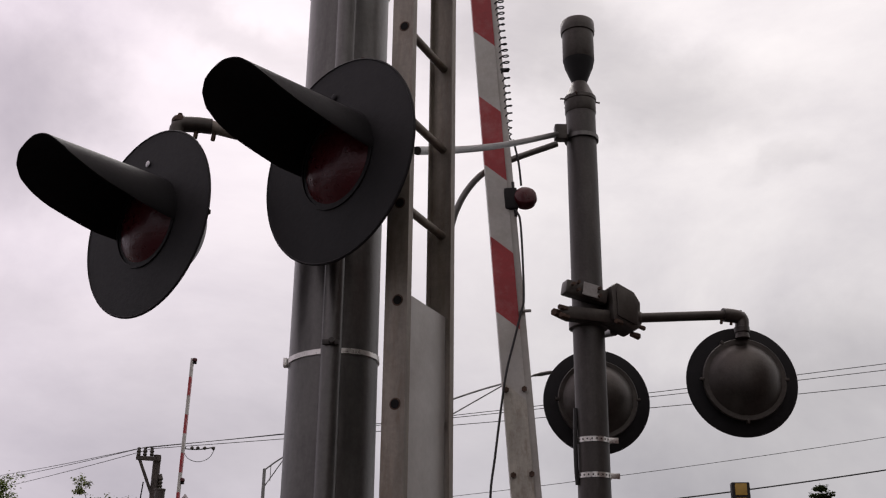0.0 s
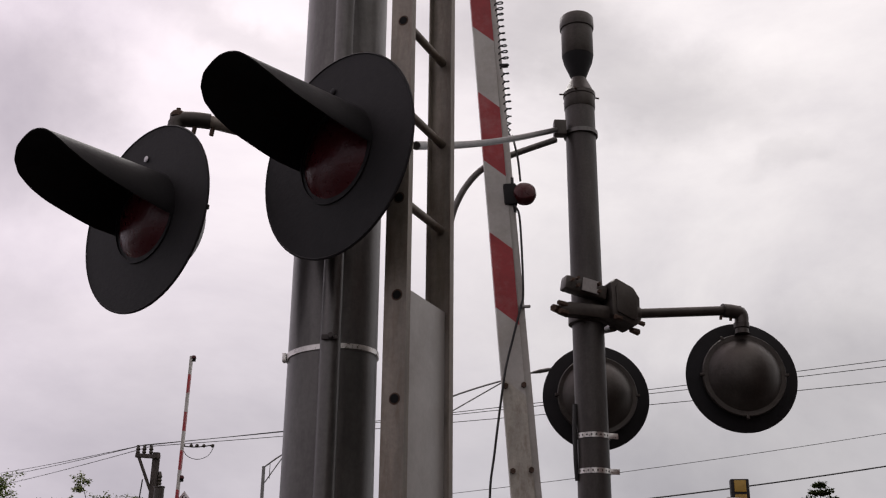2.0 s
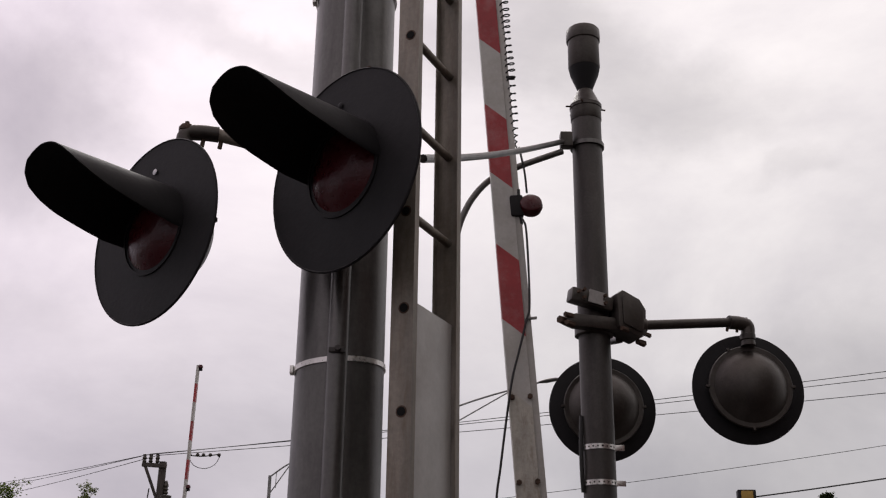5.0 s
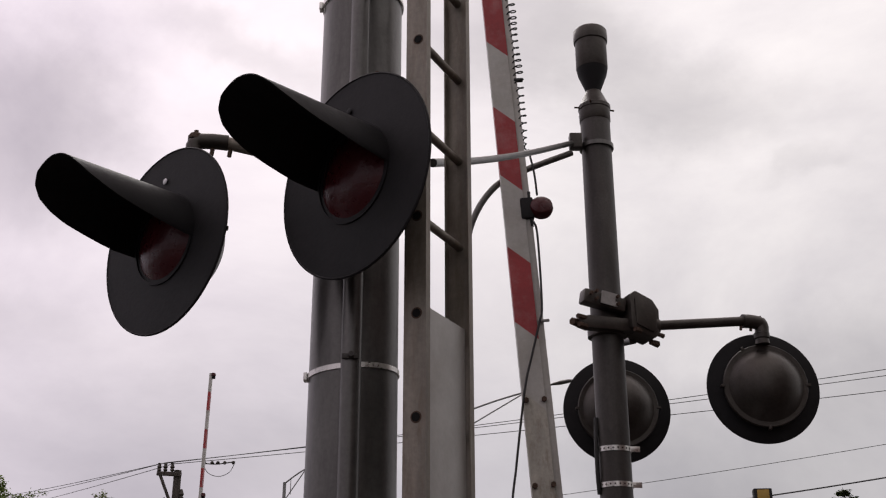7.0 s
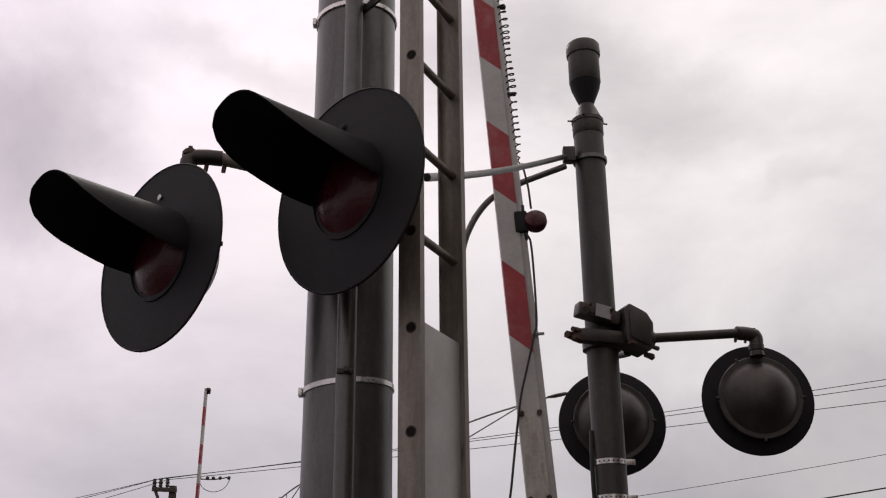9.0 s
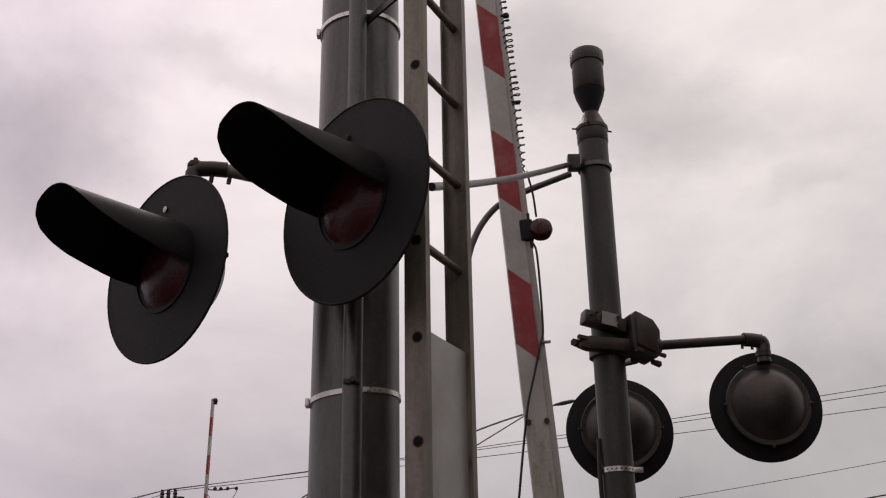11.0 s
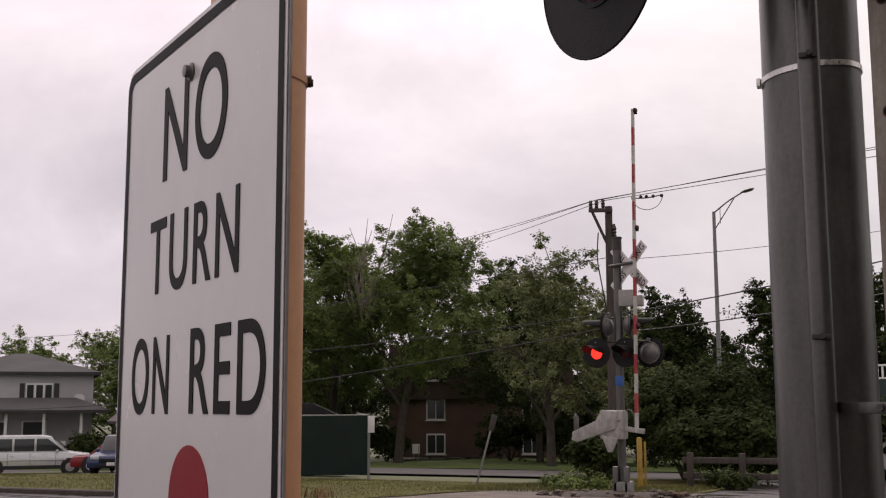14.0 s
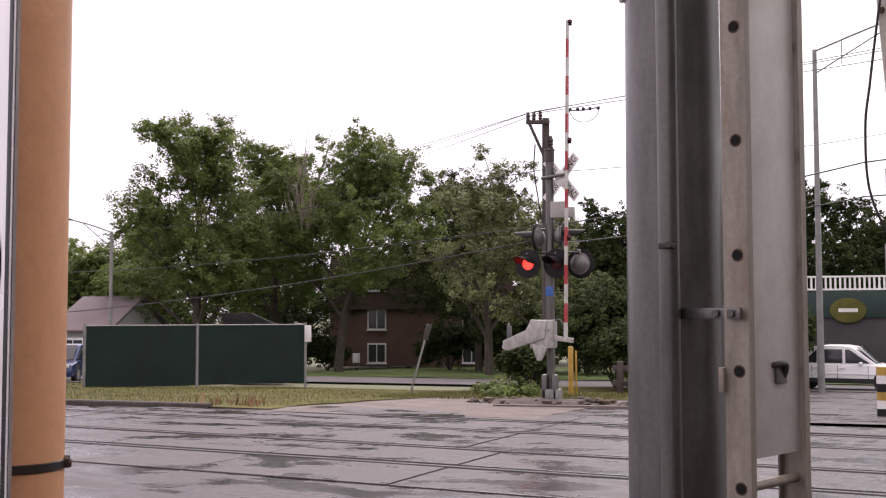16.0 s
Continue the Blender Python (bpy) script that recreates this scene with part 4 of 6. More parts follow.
# gate mechanism on the mast
gm = thing("gate_mechanism", "off-white painted gate mechanism box bolted to the mast", "gate mechanism", (MX, MY, 1.2))
part("body", box((0.46, 0.34, 0.80), (0.36, 0.02, 0.42), None, 0.03), MECH, gm)
part("cover", prism([(0.08, 0.95), (0.14, 1.0), (0.28, 0.968), (0.46, 0.928), (0.60, 0.895), (0.64, 0.86), (0.64, 0.30), (0.08, 0.30)], 0.42, Matrix.Translation((0.0, -0.02, 0)), 0.018), MECH, gm, "streaked weatherproof cover with sloping lid")
part("lid_edge", prism([(0.085, 0.963), (0.14, 1.012), (0.19, 1.010), (0.33, 0.968), (0.33, 0.952), (0.14, 0.988)], 0.45, Matrix.Translation((0.0, -0.02, 0)), 0.004), GALV_DARK, gm, "dark folded edge of the lid")
for x in (0.20, 0.36, 0.52):
    part("cover_rib", box((0.012, 0.012, 0.42), (x, -0.232, 0.66), None, 0.004), MECH, gm)
part("cover_rim", prism([(0.60, 0.90), (0.655, 0.865), (0.66, 0.80), (0.61, 0.84)], 0.46, Matrix.Translation((0.0, -0.02, 0)), 0.008), GALV_DARK, gm)
part("cover_hasp", box((0.045, 0.02, 0.10), (0.645, -0.24, 0.70), None, 0.005), BLACK, gm, "dark hasp on the cover")
part("collar", box((0.20, 0.24, 0.10), (0.0, -0.03, 0.915), None, 0.012), MECH, gm)
part("collar_foot", box((0.19, 0.22, 0.03), (0.0, -0.03, 0.86), None, 0.004), GALV_DARK, gm)
part("side_plate", prism([(-0.10, 0.86), (0.10, 0.86), (0.16, 0.70), (0.52, 0.40), (0.50, 0.26), (-0.24, 0.18), (-0.34, 0.38)], 0.03, Matrix.Translation((-0.02, -0.235, 0)), 0.006), MECH, gm, "bolted side plate with the pivot")
part("plate_rib", box((0.46, 0.05, 0.02), (0.33, -0.26, 0.555), Matrix.Rotation(radians(39), 4, "Y"), 0.004), MECH, gm)
hub = part("pivot_hub", lathe([(0.056, 0.0), (0.056, 0.018), (0.046, 0.024), (0.030, 0.024), (0.026, 0.046), (0.0, 0.048)], 28, Matrix.Translation((-0.055, -0.25, 0.675)) @ Matrix.Rotation(radians(90), 4, "X")), GALV_DARK, gm, "dark worn pivot shaft and hub")
for k in range(6):
    a = radians(30 + 60 * k)
    q = (-0.055 + 0.11 * math.cos(a), 0.675 + 0.105 * math.sin(a))
    part("plate_bolt", cyl((q[0], -0.25, q[1]), (q[0], -0.272, q[1]), 0.014, None, 6), GALV_DARK, gm)
for q in ((0.2, 0.36), (0.33, 0.33), (0.45, 0.31)):
    part("cover_bolt", cyl((q[0], -0.25, q[1]), (q[0], -0.27, q[1]), 0.014, None, 6), RUST, gm)
yoke = thing("arm_yoke", "pale steel yoke holding the raised gate arm", "gate mechanism", (MX, MY, 1.2))
part("yoke_plate", prism([(-0.16, 0.52), (-0.10, 0.60), (-0.24, 0.78), (-0.275, 1.06), (-0.425, 1.06), (-0.41, 0.60), (-0.30, 0.48)], 0.02, Matrix.Translation((0, -0.285, 0)), 0.004), MECH, yoke)
part("buffer_cylinder", lathe([(0.012, -0.06), (0.012, 0.0), (0.034, 0.0), (0.038, 0.01), (0.038, 0.15), (0.034, 0.16), (0.010, 0.16), (0.010, 0.20)], 24, Matrix.Translation((-0.44, -0.325, 0.56))), MECH, yoke, "grey buffer cylinder")
part("counterweight_arm", prism([(-0.06, 0.60), (0.02, 0.70), (0.52, 0.02), (0.50, -0.22), (0.34, -0.22)], 0.035, Matrix.Translation((0, 0.27, 0)), 0.006), MECH, yoke, "counterweight arm")
part("yoke_shaft", cyl((-0.055, -0.27, 0.675), (-0.055, 0.29, 0.675), 0.03, None, 16), MECH, yoke)
part("yoke_web", box((0.20, 0.05, 0.07), (-0.16, -0.268, 0.60), Matrix.Rotation(radians(20), 4, "Y"), 0.004), MECH, yoke)


# ---- the sign on its ochre post ----
SA = radians(37.2)
SP = Vector((-0.9094, 1.0518, 0))
S_ROT = Matrix(((math.cos(SA), math.sin(SA), 0, 0), (-math.sin(SA), math.cos(SA), 0, 0), (0, 0, 1, 0), (0, 0, 0, 1)))  # local x: to the sign's right, y: behind it
post = thing("sign_post", "thick ochre painted round steel sign post", "post", (-0.840, 1.079, 0))
part("shaft", lathe([(0.061, -0.05), (0.061, 2.75), (0.052, 2.76), (0.0, 2.765)], 48), POST_TAN, post)
for z in (1.42, 2.03):
    c = part("clamp_band", lathe([(0.0612, z - 0.006), (0.0628, z - 0.005), (0.0628, z + 0.005), (0.0612, z + 0.006)], 48, loop=True), GALV_DARK if z < 1.5 else POST_TAN, post, "thin clamp band")
    part("band_bolt", cyl((0.050, 0.028, z), (0.061, 0.034, z), 0.005, None, 8), RUST, c)
    part("band_nut", cyl((0.052, 0.029, z + 0.002), (0.059, 0.033, z + 0.002), 0.008, None, 6), RUST, c)
sign = thing("turn_sign", "white rectangular no-turn-on-red sign with black border", "road sign", (SP.x, SP.y, 1.0))
SW0, SW1, SZ0, SZ1 = -0.312, 0.287, 0.38, 1.118


def rounded(x0, x1, z0, z1, r, n=6):
    pts = []
    for cx, cz, a0 in ((x1 - r, z1 - r, 0), (x0 + r, z1 - r, 90), (x0 + r, z0 + r, 180), (x1 - r, z0 + r, 270)):
        pts += [(cx + r * math.cos(radians(a0 + 90 * k / n)), cz + r * math.sin(radians(a0 + 90 * k / n))) for k in range(n + 1)]
    return pts


part("plate", prism(rounded(SW0, SW1, SZ0, SZ1, 0.035), 0.003, S_ROT), SIGN_EDGE, sign, "thin aluminium plate", False)
part("white_face", prism(rounded(SW0 + 0.003, SW1 - 0.003, SZ0 + 0.003, SZ1 - 0.003, 0.033), 0.001, S_ROT @ Matrix.Translation((0, -0.0028, 0))), SIGN_WHITE, sign, "white reflective face", False)
bm = bmesh.new()
o = [bm.verts.new(S_ROT @ Vector((x, -0.0045, z))) for x, z in rounded(SW0 + 0.009, SW1 - 0.009, SZ0 + 0.009, SZ1 - 0.009, 0.028)]
n_ = [bm.verts.new(S_ROT @ Vector((x, -0.0045, z))) for x, z in rounded(SW0 + 0.023, SW1 - 0.023, SZ0 + 0.023, SZ1 - 0.023, 0.018)]
for i in range(len(o)):
    bm.faces.new((o[i], o[(i + 1) % len(o)], n_[(i + 1) % len(o)], n_[i]))
part("black_border", bm, SIGN_BLACK, sign, "black border line", False)
LM = S_ROT @ Matrix.Translation((0, -0.004, 0))
for words, x, z, size, width in (("NO", -0.006, 0.985, 0.132, 0.238), ("TURN", -0.006, 0.820, 0.102, 0.330), ("ON", -0.157, 0.662, 0.104, 0.161), ("RED", 0.124, 0.664, 0.103, 0.2375)):
    lettering("word_" + words.lower(), words, size, SIGN_BLACK, sign, LM @ Matrix.Translation((x, 0, z)), 1.0, width)
part("red_ball", lathe([(0.066, 0.0), (0.066, 0.001), (0.0, 0.001)], 48, S_ROT @ Matrix.Translation((0.010, -0.0034, 0.509)) @ Matrix.Rotation(radians(90), 4, "X") @ Matrix.Diagonal((1.08, 1, 1, 1))), SIGN_RED, sign, "red disc symbol")
part("fixing_bolt", lathe([(0.012, 0.0), (0.012, 0.002), (0.008, 0.004), (0.008, 0.010), (0.0, 0.011)], 16, S_ROT @ Matrix.Translation((-0.020, -0.0035, 1.047)) @ Matrix.Rotation(radians(90), 4, "X")), GALV, sign, "hexagon bolt with washer")
for z in (0.47, 1.043):
    part("bracket", box((0.06, 0.05, 0.03), S_ROT @ Vector((0.055, 0.028, z)), S_ROT, 0.003), GALV, sign)


# ---- the far gate across the tracks ----
FX, FY = -5.12, 22.7
FZ = ground_z(FY)
fmast = thing("far_gate_mast", "grey steel crossing mast on a bolted base", "mast", (FX, FY, FZ))
part("shaft", lathe([(0.085, 0.0), (0.085, 5.05)], 24), GALV, fmast)
part("base_casting", box((0.36, 0.36, 0.32), (0.02, 0, 0.16), None, 0.03), MECH, fmast)
for s in (-1, 1):
    part("base_leg", box((0.12, 0.16, 0.62), (0.11 * s, -0.10, 0.31), None, 0.04), GALV, fmast)
part("cap", lathe([(0.10, 5.02), (0.10, 5.26), (0.11, 5.27), (0.11, 5.30), (0.0, 5.32)], 24), HOUSING, fmast)
part("crossarm", cyl((-0.15, -0.09, 4.68), (0.42, -0.22, 4.74), 0.035, None, 12), GALV, fmast)
part("equipment_box", box((0.30, 0.22, 0.34), (0.18, 0.0, 4.02), None, 0.02), HOUSING_WHITE, fmast, "pale equipment box")
part("side_box", box((0.20, 0.16, 0.22), (0.42, 0.0, 3.96), None, 0.015), HOUSING_WHITE, fmast)
part("notice", box((0.16, 0.004, 0.20), (0.0, -0.09, 2.33), None, 0.001), BLUE, fmast, "small blue notice plate")
part("light_arm", cyl((-0.55, 0.02, 3.13), (0.62, 0.0, 3.13), 0.022, None, 12), HOUSING, fmast)
part("upper_light_arm", cyl((-0.35, 0.02, 3.62), (0.35, 0.0, 3.62), 0.022, None, 12), HOUSING, fmast)
for off, yaw, words, shell, lit in (((-0.44, -0.14, 2.90), -14, "lit red flasher facing the near side of the crossing", HOUSING, True), ((0.17, -0.16, 2.90), -14, "dark flasher facing the near side of the crossing", HOUSING, False),
                                    ((0.62, 0.10, 2.90), 168, "back of a flasher with a grey dome", HOUSING_GREY, False),
                                    ((0.26, 0.0, 3.47), 98, "side flasher with its visor turned along the street", HOUSING_GREY, False), ((-0.30, 0.05, 3.45), -95, "side flasher with a grey dome turned along the street", HOUSING_GREY, False)):
    flashing_light(words, (FX + off[0], FY + off[1], FZ + off[2]), yaw, shell, lit)
buck = thing("crossbuck", "white crossbuck sign with black railroad crossing letters", "road sign", (FX + 0.27, FY - 0.12, FZ + 4.66))
BY = Matrix.Rotation(radians(-30), 4, "Z")
for tilt, first, second, lift in ((-45, "RAIL", "ROAD", 0.0), (45, "CROSS", "SING", -0.012)):
    bt = BY @ Matrix.Translation((0, lift, 0)) @ Matrix.Rotation(radians(-tilt), 4, "Y")
    blade = part("blade", box((1.22, 0.006, 0.228), (0, 0, 0), bt, 0.001), SIGN_WHITE, buck, "white reflective blade")
    for words, x in ((first, -0.36), (second, 0.37)):
        lettering("word_" + words.lower(), words, 0.14, SIGN_BLACK, blade, bt @ Matrix.Translation((x, -0.006, 0)), 1.0, 0.40)
fmech = thing("far_gate_mechanism", "off-white gate mechanism with counterweight arms on the far mast", "gate mechanism", (FX, FY, FZ + 1.25))
part("body", box((0.50, 0.40, 0.58), (-0.10, -0.22, 0.20), None, 0.04), MECH_PALE, fmech)
part("counterweight_arm", prism([(-0.30, 0.50), (0.02, 0.46), (-0.02, 0.12), (-0.80, -0.14), (-0.92, -0.10), (-0.90, 0.06), (-0.42, 0.28)], 0.05, Matrix.Translation((0, -0.44, 0)), 0.01), MECH_PALE, fmech, "counterweight arm")
part("counterweight", prism([(-0.30, 0.0), (0.02, -0.08), (-0.10, -0.34), (-0.18, -0.34)], 0.14, Matrix.Translation((0, -0.42, 0)), 0.015), MECH_PALE, fmech)
part("pivot", lathe([(0.05, 0.0), (0.05, 0.05), (0.0, 0.055)], 16, Matrix.Translation((-0.05, -0.41, 0.28)) @ Matrix.Rotation(radians(90), 4, "X")), RUST, fmech)
for k in range(5):
    a = radians(72 * k)
    part("plate_bolt", cyl((-0.05 + 0.10 * math.cos(a), -0.40, 0.28 + 0.10 * math.sin(a)), (-0.05 + 0.10 * math.cos(a), -0.425, 0.28 + 0.10 * math.sin(a)), 0.016, None, 6), RUST, fmech)
part("yoke", box((0.46, 0.06, 0.10), (0.32, -0.34, 0.10), Matrix.Rotation(radians(8), 4, "Y"), 0.01), MECH_PALE, fmech)
part("cable_loop", tube(bend([(0.10, -0.15, 0.45), (0.22, -0.20, 0.50), (0.32, -0.25, 0.38), (0.34, -0.28, 0.16)], 6), 0.018, 8), GALV, fmech)
F0, F1 = Vector((FX + 0.38, FY - 0.3, FZ + 1.30)), Vector((FX + 0.47, FY - 0.3, 7.66))
farm = thing("crossing_gate", "raised thin red and white gate arm across the tracks", "crossing gate", F0)
fl = (F1 - F0).length
FM = (F1 - F0).to_track_quat("Z", "Y").to_matrix().to_4x4()
nst = 17
for i in range(nst):
    z0, z1 = fl * i / nst, fl * (i + 1) / nst
    bm = box((0.165 - 0.003 * i, 0.05, z1 - z0), FM @ Vector((0, 0, (z0 + z1) / 2)), FM)
    part("stripe", bm, ARM_RED if i % 2 else ARM_WHITE, farm, "red sheeting stripe" if i % 2 else "white sheeting stripe")
for z in (2.1, 4.1, fl - 0.06):
    lm = thing("gate_lamp", "small red lamp on the far gate arm", "lamp", F0 + (FM @ Vector((0, -0.06, z))), 0, "gate arm lamps")
    part("holder", box((0.06, 0.05, 0.05), (0, 0, -0.02), None, 0.008), BLACK, lm)
    part("lens", lathe([(0.0, 0.06), (0.04, 0.05), (0.055, 0.02), (0.055, -0.01), (0.0, -0.02)], 16, Matrix.Translation((-0.01, -0.02, 0.02))), LENS, lm)
bol = thing("bollard", "dull yellow painted steel bollard beyond the gravel", "bollard", (-6.04, 29.0, ground_z(29.0)))
part("tube", lathe([(0.07, 0.0), (0.07, 1.27), (0.055, 1.31), (0.0, 1.32)], 20), YELLOW, bol)
part("companion_post", box((0.05, 0.05, 1.2), (0.13, 0.05, 0.6), None, 0.008), YELLOW, bol, "thin ochre post behind")
mp = thing("marker_post", "short post with black, white and yellow stripes", "bollard", (1.14, 20.3, ground_z(20.3)))
for k, mt in enumerate((BLACK, SIGN_WHITE, YELLOW, BLACK, SIGN_WHITE, YELLOW)):
    part("stripe", lathe([(0.09, 0.14 * k), (0.09, 0.14 * (k + 1))], 20), mt, mp)
rubble = thing("rubble", "dark soil and loose stones heaped round the mast foot", "stones", (FX, FY - 0.3, FZ))
rng = random.Random(11)
bm = bmesh.new()
bmesh.ops.create_icosphere(bm, subdivisions=4, radius=1.0)
for v in bm.verts:
    k = 1 + 0.25 * noise.noise(v.co * 2.3) + 0.12 * noise.noise(v.co * 7.0)
    v.co = Vector((v.co.x * 1.45 * k, v.co.y * 0.75 * k, v.co.z * 0.13 * k + 0.02 * noise.noise(v.co * 11)))
part("soil_heap", bm, DARK_SOIL, rubble, "low heap of dark soil")
for k in range(70):
    bm = bmesh.new()
    bmesh.ops.create_icosphere(bm, subdivisions=1, radius=rng.choice((0.03, 0.04, 0.05, 0.07, 0.11)))
    for v in bm.verts:
        v.co *= rng.uniform(0.7, 1.2)
        v.co.z *= 0.6
    a, q = rng.uniform(0, math.tau), rng.uniform(0.2, 1.0) ** 0.5
    bmesh.ops.translate(bm, verts=bm.verts, vec=(1.7 * q * math.cos(a), 0.85 * q * math.sin(a), 0.11 * (1 - q * q) + 0.045))
    part("stone", bm, (DARK_SOIL, GRAVEL, RUST)[k % 3], rubble, "", False)


# ---- screened fence ----
fence = thing("screened_fence", "chain fence hung with dark green privacy screen", "fence", (-14.9, 29.5, -0.47))
FP = [Vector((-19.35, 26.6, 0)), Vector((-17.0, 28.68, 0)), Vector((-14.67, 31.05, 0)), Vector((-17.7, 36.6, 0))]
for a, b in zip(FP, FP[1:]):
    d = b - a
    bm = bmesh.new()
    rows, cols = 6, 16
    vs = [[bm.verts.new(a + d * (i / cols) + Vector((0, 0, 0.03 + 1.74 * j / rows)) + Vector((d.y, -d.x, 0)).normalized() * (0.03 * noise.noise(Vector((i * 0.7, j * 0.9, a.x)))) - Vector((-14.9, 29.5, 0))) for i in range(cols + 1)] for j in range(rows + 1)]
    for j in range(rows):
        for i in range(cols):
            bm.faces.new((vs[j][i], vs[j][i + 1], vs[j + 1][i + 1], vs[j + 1][i]))
    bmesh.ops.solidify(bm, geom=bm.faces[:], thickness=0.012)
    part("screen", bm, FENCE_MESH, fence, "dark green woven screen")
    part("top_rail", cyl(a - Vector((-14.9, 29.5, -1.77)), b - Vector((-14.9, 29.5, -1.77)), 0.022, None, 10), FENCE_POST, fence)
for p in FP:
    part("post", cyl(p - Vector((-14.9, 29.5, 0.3)), p - Vector((-14.9, 29.5, -1.83)), 0.045, None, 14), FENCE_POST, fence)
part("notice", box((0.22, 0.006, 0.50), (0.36, 1.45, 1.50), None, 0.002), SIGN_WHITE, fence, "blank white notice at the end post")
lp = thing("leaning_post", "thin grey sign post leaning to one side", "post", (-9.9, 27.3, ground_z(27.3)))
part("shaft", box((0.05, 0.03, 1.75), (0.24, 0, 0.85), Matrix.Rotation(radians(16), 4, "Y"), 0.004), FENCE_POST, lp)
part("plate", box((0.16, 0.01, 0.42), (0.47, -0.02, 1.62), Matrix.Rotation(radians(16), 4, "Y"), 0.003), GALV_DARK, lp)
sp = thing("small_sign_post", "upright thin post with the back of a narrow sign", "road sign", (-7.5, 28.2, ground_z(28.2)))
part("shaft", box((0.05, 0.03, 1.9), (0, 0, 0.95), None, 0.004), FENCE_POST, sp)
part("plate", box((0.14, 0.01, 0.40), (0.02, -0.025, 1.62), None, 0.003), GALV, sp)
yd = thing("yard_sign", "small white board on two thin legs", "sign", (-25.4, 60.5, ground_z(60.5)))
part("board", box((0.42, 0.02, 0.55), (0, 0, 0.75), Matrix.Rotation(radians(20), 4, "Z"), 0.003), SIGN_WHITE, yd)
for s in (-1, 1):
    part("leg", box((0.03, 0.03, 1.0), (0.19 * s, -0.07 * s, 0.45), None), FENCE_POST, yd)
wf = thing("timber_rail_fence", "low dark timber rail fence behind the bollard", "fence", (-3.6, 30.5, ground_z(30.5)))
for k in range(4):
    part("post", box((0.16, 0.16, 0.95), (-1.4 + 1.35 * k, 0, 0.47), None, 0.02), WOOD_POLE, wf)
for z in (0.35, 0.75):
    part("rail", box((4.4, 0.07, 0.16), (0.6, 0, z), None, 0.015), WOOD_POLE, wf)


# ---- poles, lamps and wires ----
UX, UY = -7.60, 33.0
up = thing("utility_pole", "dark wooden utility pole with offset crossarm and insulators", "utility pole", (UX, UY, ground_z(UY)))
UT = 7.55 - ground_z(UY)
part("shaft", lathe([(0.17, 0.0), (0.13, UT * 0.6), (0.11, UT)], 16), WOOD_POLE, up)
part("crossarm", box((0.72, 0.10, 0.12), (-0.22, -0.12, UT - 0.12), Matrix.Rotation(radians(3), 4, "Y"), 0.01), WOOD_POLE, up)
part("brace", cyl((-0.48, -0.12, UT - 0.15), (-0.05, -0.05, UT - 1.15), 0.045, None, 10), WOOD_POLE, up)
for x in (-0.52, -0.34, -0.14):
    part("insulator", lathe([(0.04, 0.0), (0.065, 0.04), (0.045, 0.09), (0.07, 0.13), (0.045, 0.18), (0.055, 0.24), (0.0, 0.26)], 12, Matrix.Translation((x, -0.12, UT - 0.05))), HOUSING, up)
part("arrester", lathe([(0.05, 0.0), (0.08, 0.05), (0.05, 0.1), (0.08, 0.15), (0.05, 0.2), (0.08, 0.25), (0.03, 0.4)], 12, Matrix.Translation((0.16, -0.02, UT - 0.95))), HOUSING, up)
part("drop_cable", tube(bend([(-0.30, -0.15, UT - 0.8), (-0.34, -0.15, UT - 1.6), (-0.22, -0.16, UT - 2.4), (-0.10, -0.13, UT - 3.2)], 6), 0.02, 6), RUBBER, up)


def street_lamp(label, at, height, reach, aim, head_l=0.55, rise=0.5, group="street lamps"):
    t = thing("street_lamp", label, "street lamp", at, aim, group)
    part("pole", lathe([(0.11, 0.0), (0.085, height * 0.5), (0.065, height)], 16), FENCE_POST, t)
    part("upper_arm", tube(bend([(0, 0, height - 0.05), (reach * 0.5, 0, height + reach * rise * 0.54), (reach, 0, height + reach * rise)], 6), 0.030, 10), FENCE_POST, t)
    part("lower_strut", cyl((0, 0, height - 0.75), (reach * 0.72, 0, height + reach * rise * 0.7), 0.022, None, 10), FENCE_POST, t)
    part("strut_tie", cyl((reach * 0.22, 0, height - 0.50), (reach * 0.22, 0, height + reach * rise * 0.2), 0.016, None, 8), FENCE_POST, t)
    part("head", lathe([(0.03, 0.0), (0.07, 0.06), (0.12, head_l * 0.4), (0.11, head_l * 0.8), (0.05, head_l)], 16, Matrix.Translation((reach - 0.05, 0, height + reach * rise)) @ Matrix.Rotation(radians(80), 4, "Y") @ Matrix.Diagonal((0.55, 1, 1, 1))), GALV, t)
    return t


street_lamp("grey steel street lamp with trussed arm behind the far gate", (-6.05, 45.0, ground_z(45)), 9.25 - ground_z(45) - 0.05, 1.25, -20)
street_lamp("tall grey steel street lamp with trussed arm", (0.2, 35.9, ground_z(36)), 9.72 - ground_z(36), 3.6, -4, 0.75, 0.30)
street_lamp("distant grey street lamp beside the trees", (-30.8, 44.2, ground_z(44.2, -30.8)), 5.46 - ground_z(44.2, -30.8), 1.75, 216, 0.55, 0.28)


def wire(label, a, b, sag, r, group="overhead wires"):
    a, b = Vector(a), Vector(b)
    t = thing("overhead_wire", label, "wire", a, 0, group)
    part("strand", tube([(b - a) * (k / 20) - Vector((0, 0, sag * 4 * (k / 20) * (1 - k / 20))) for k in range(21)], r, 5), RUBBER, t)
    return t


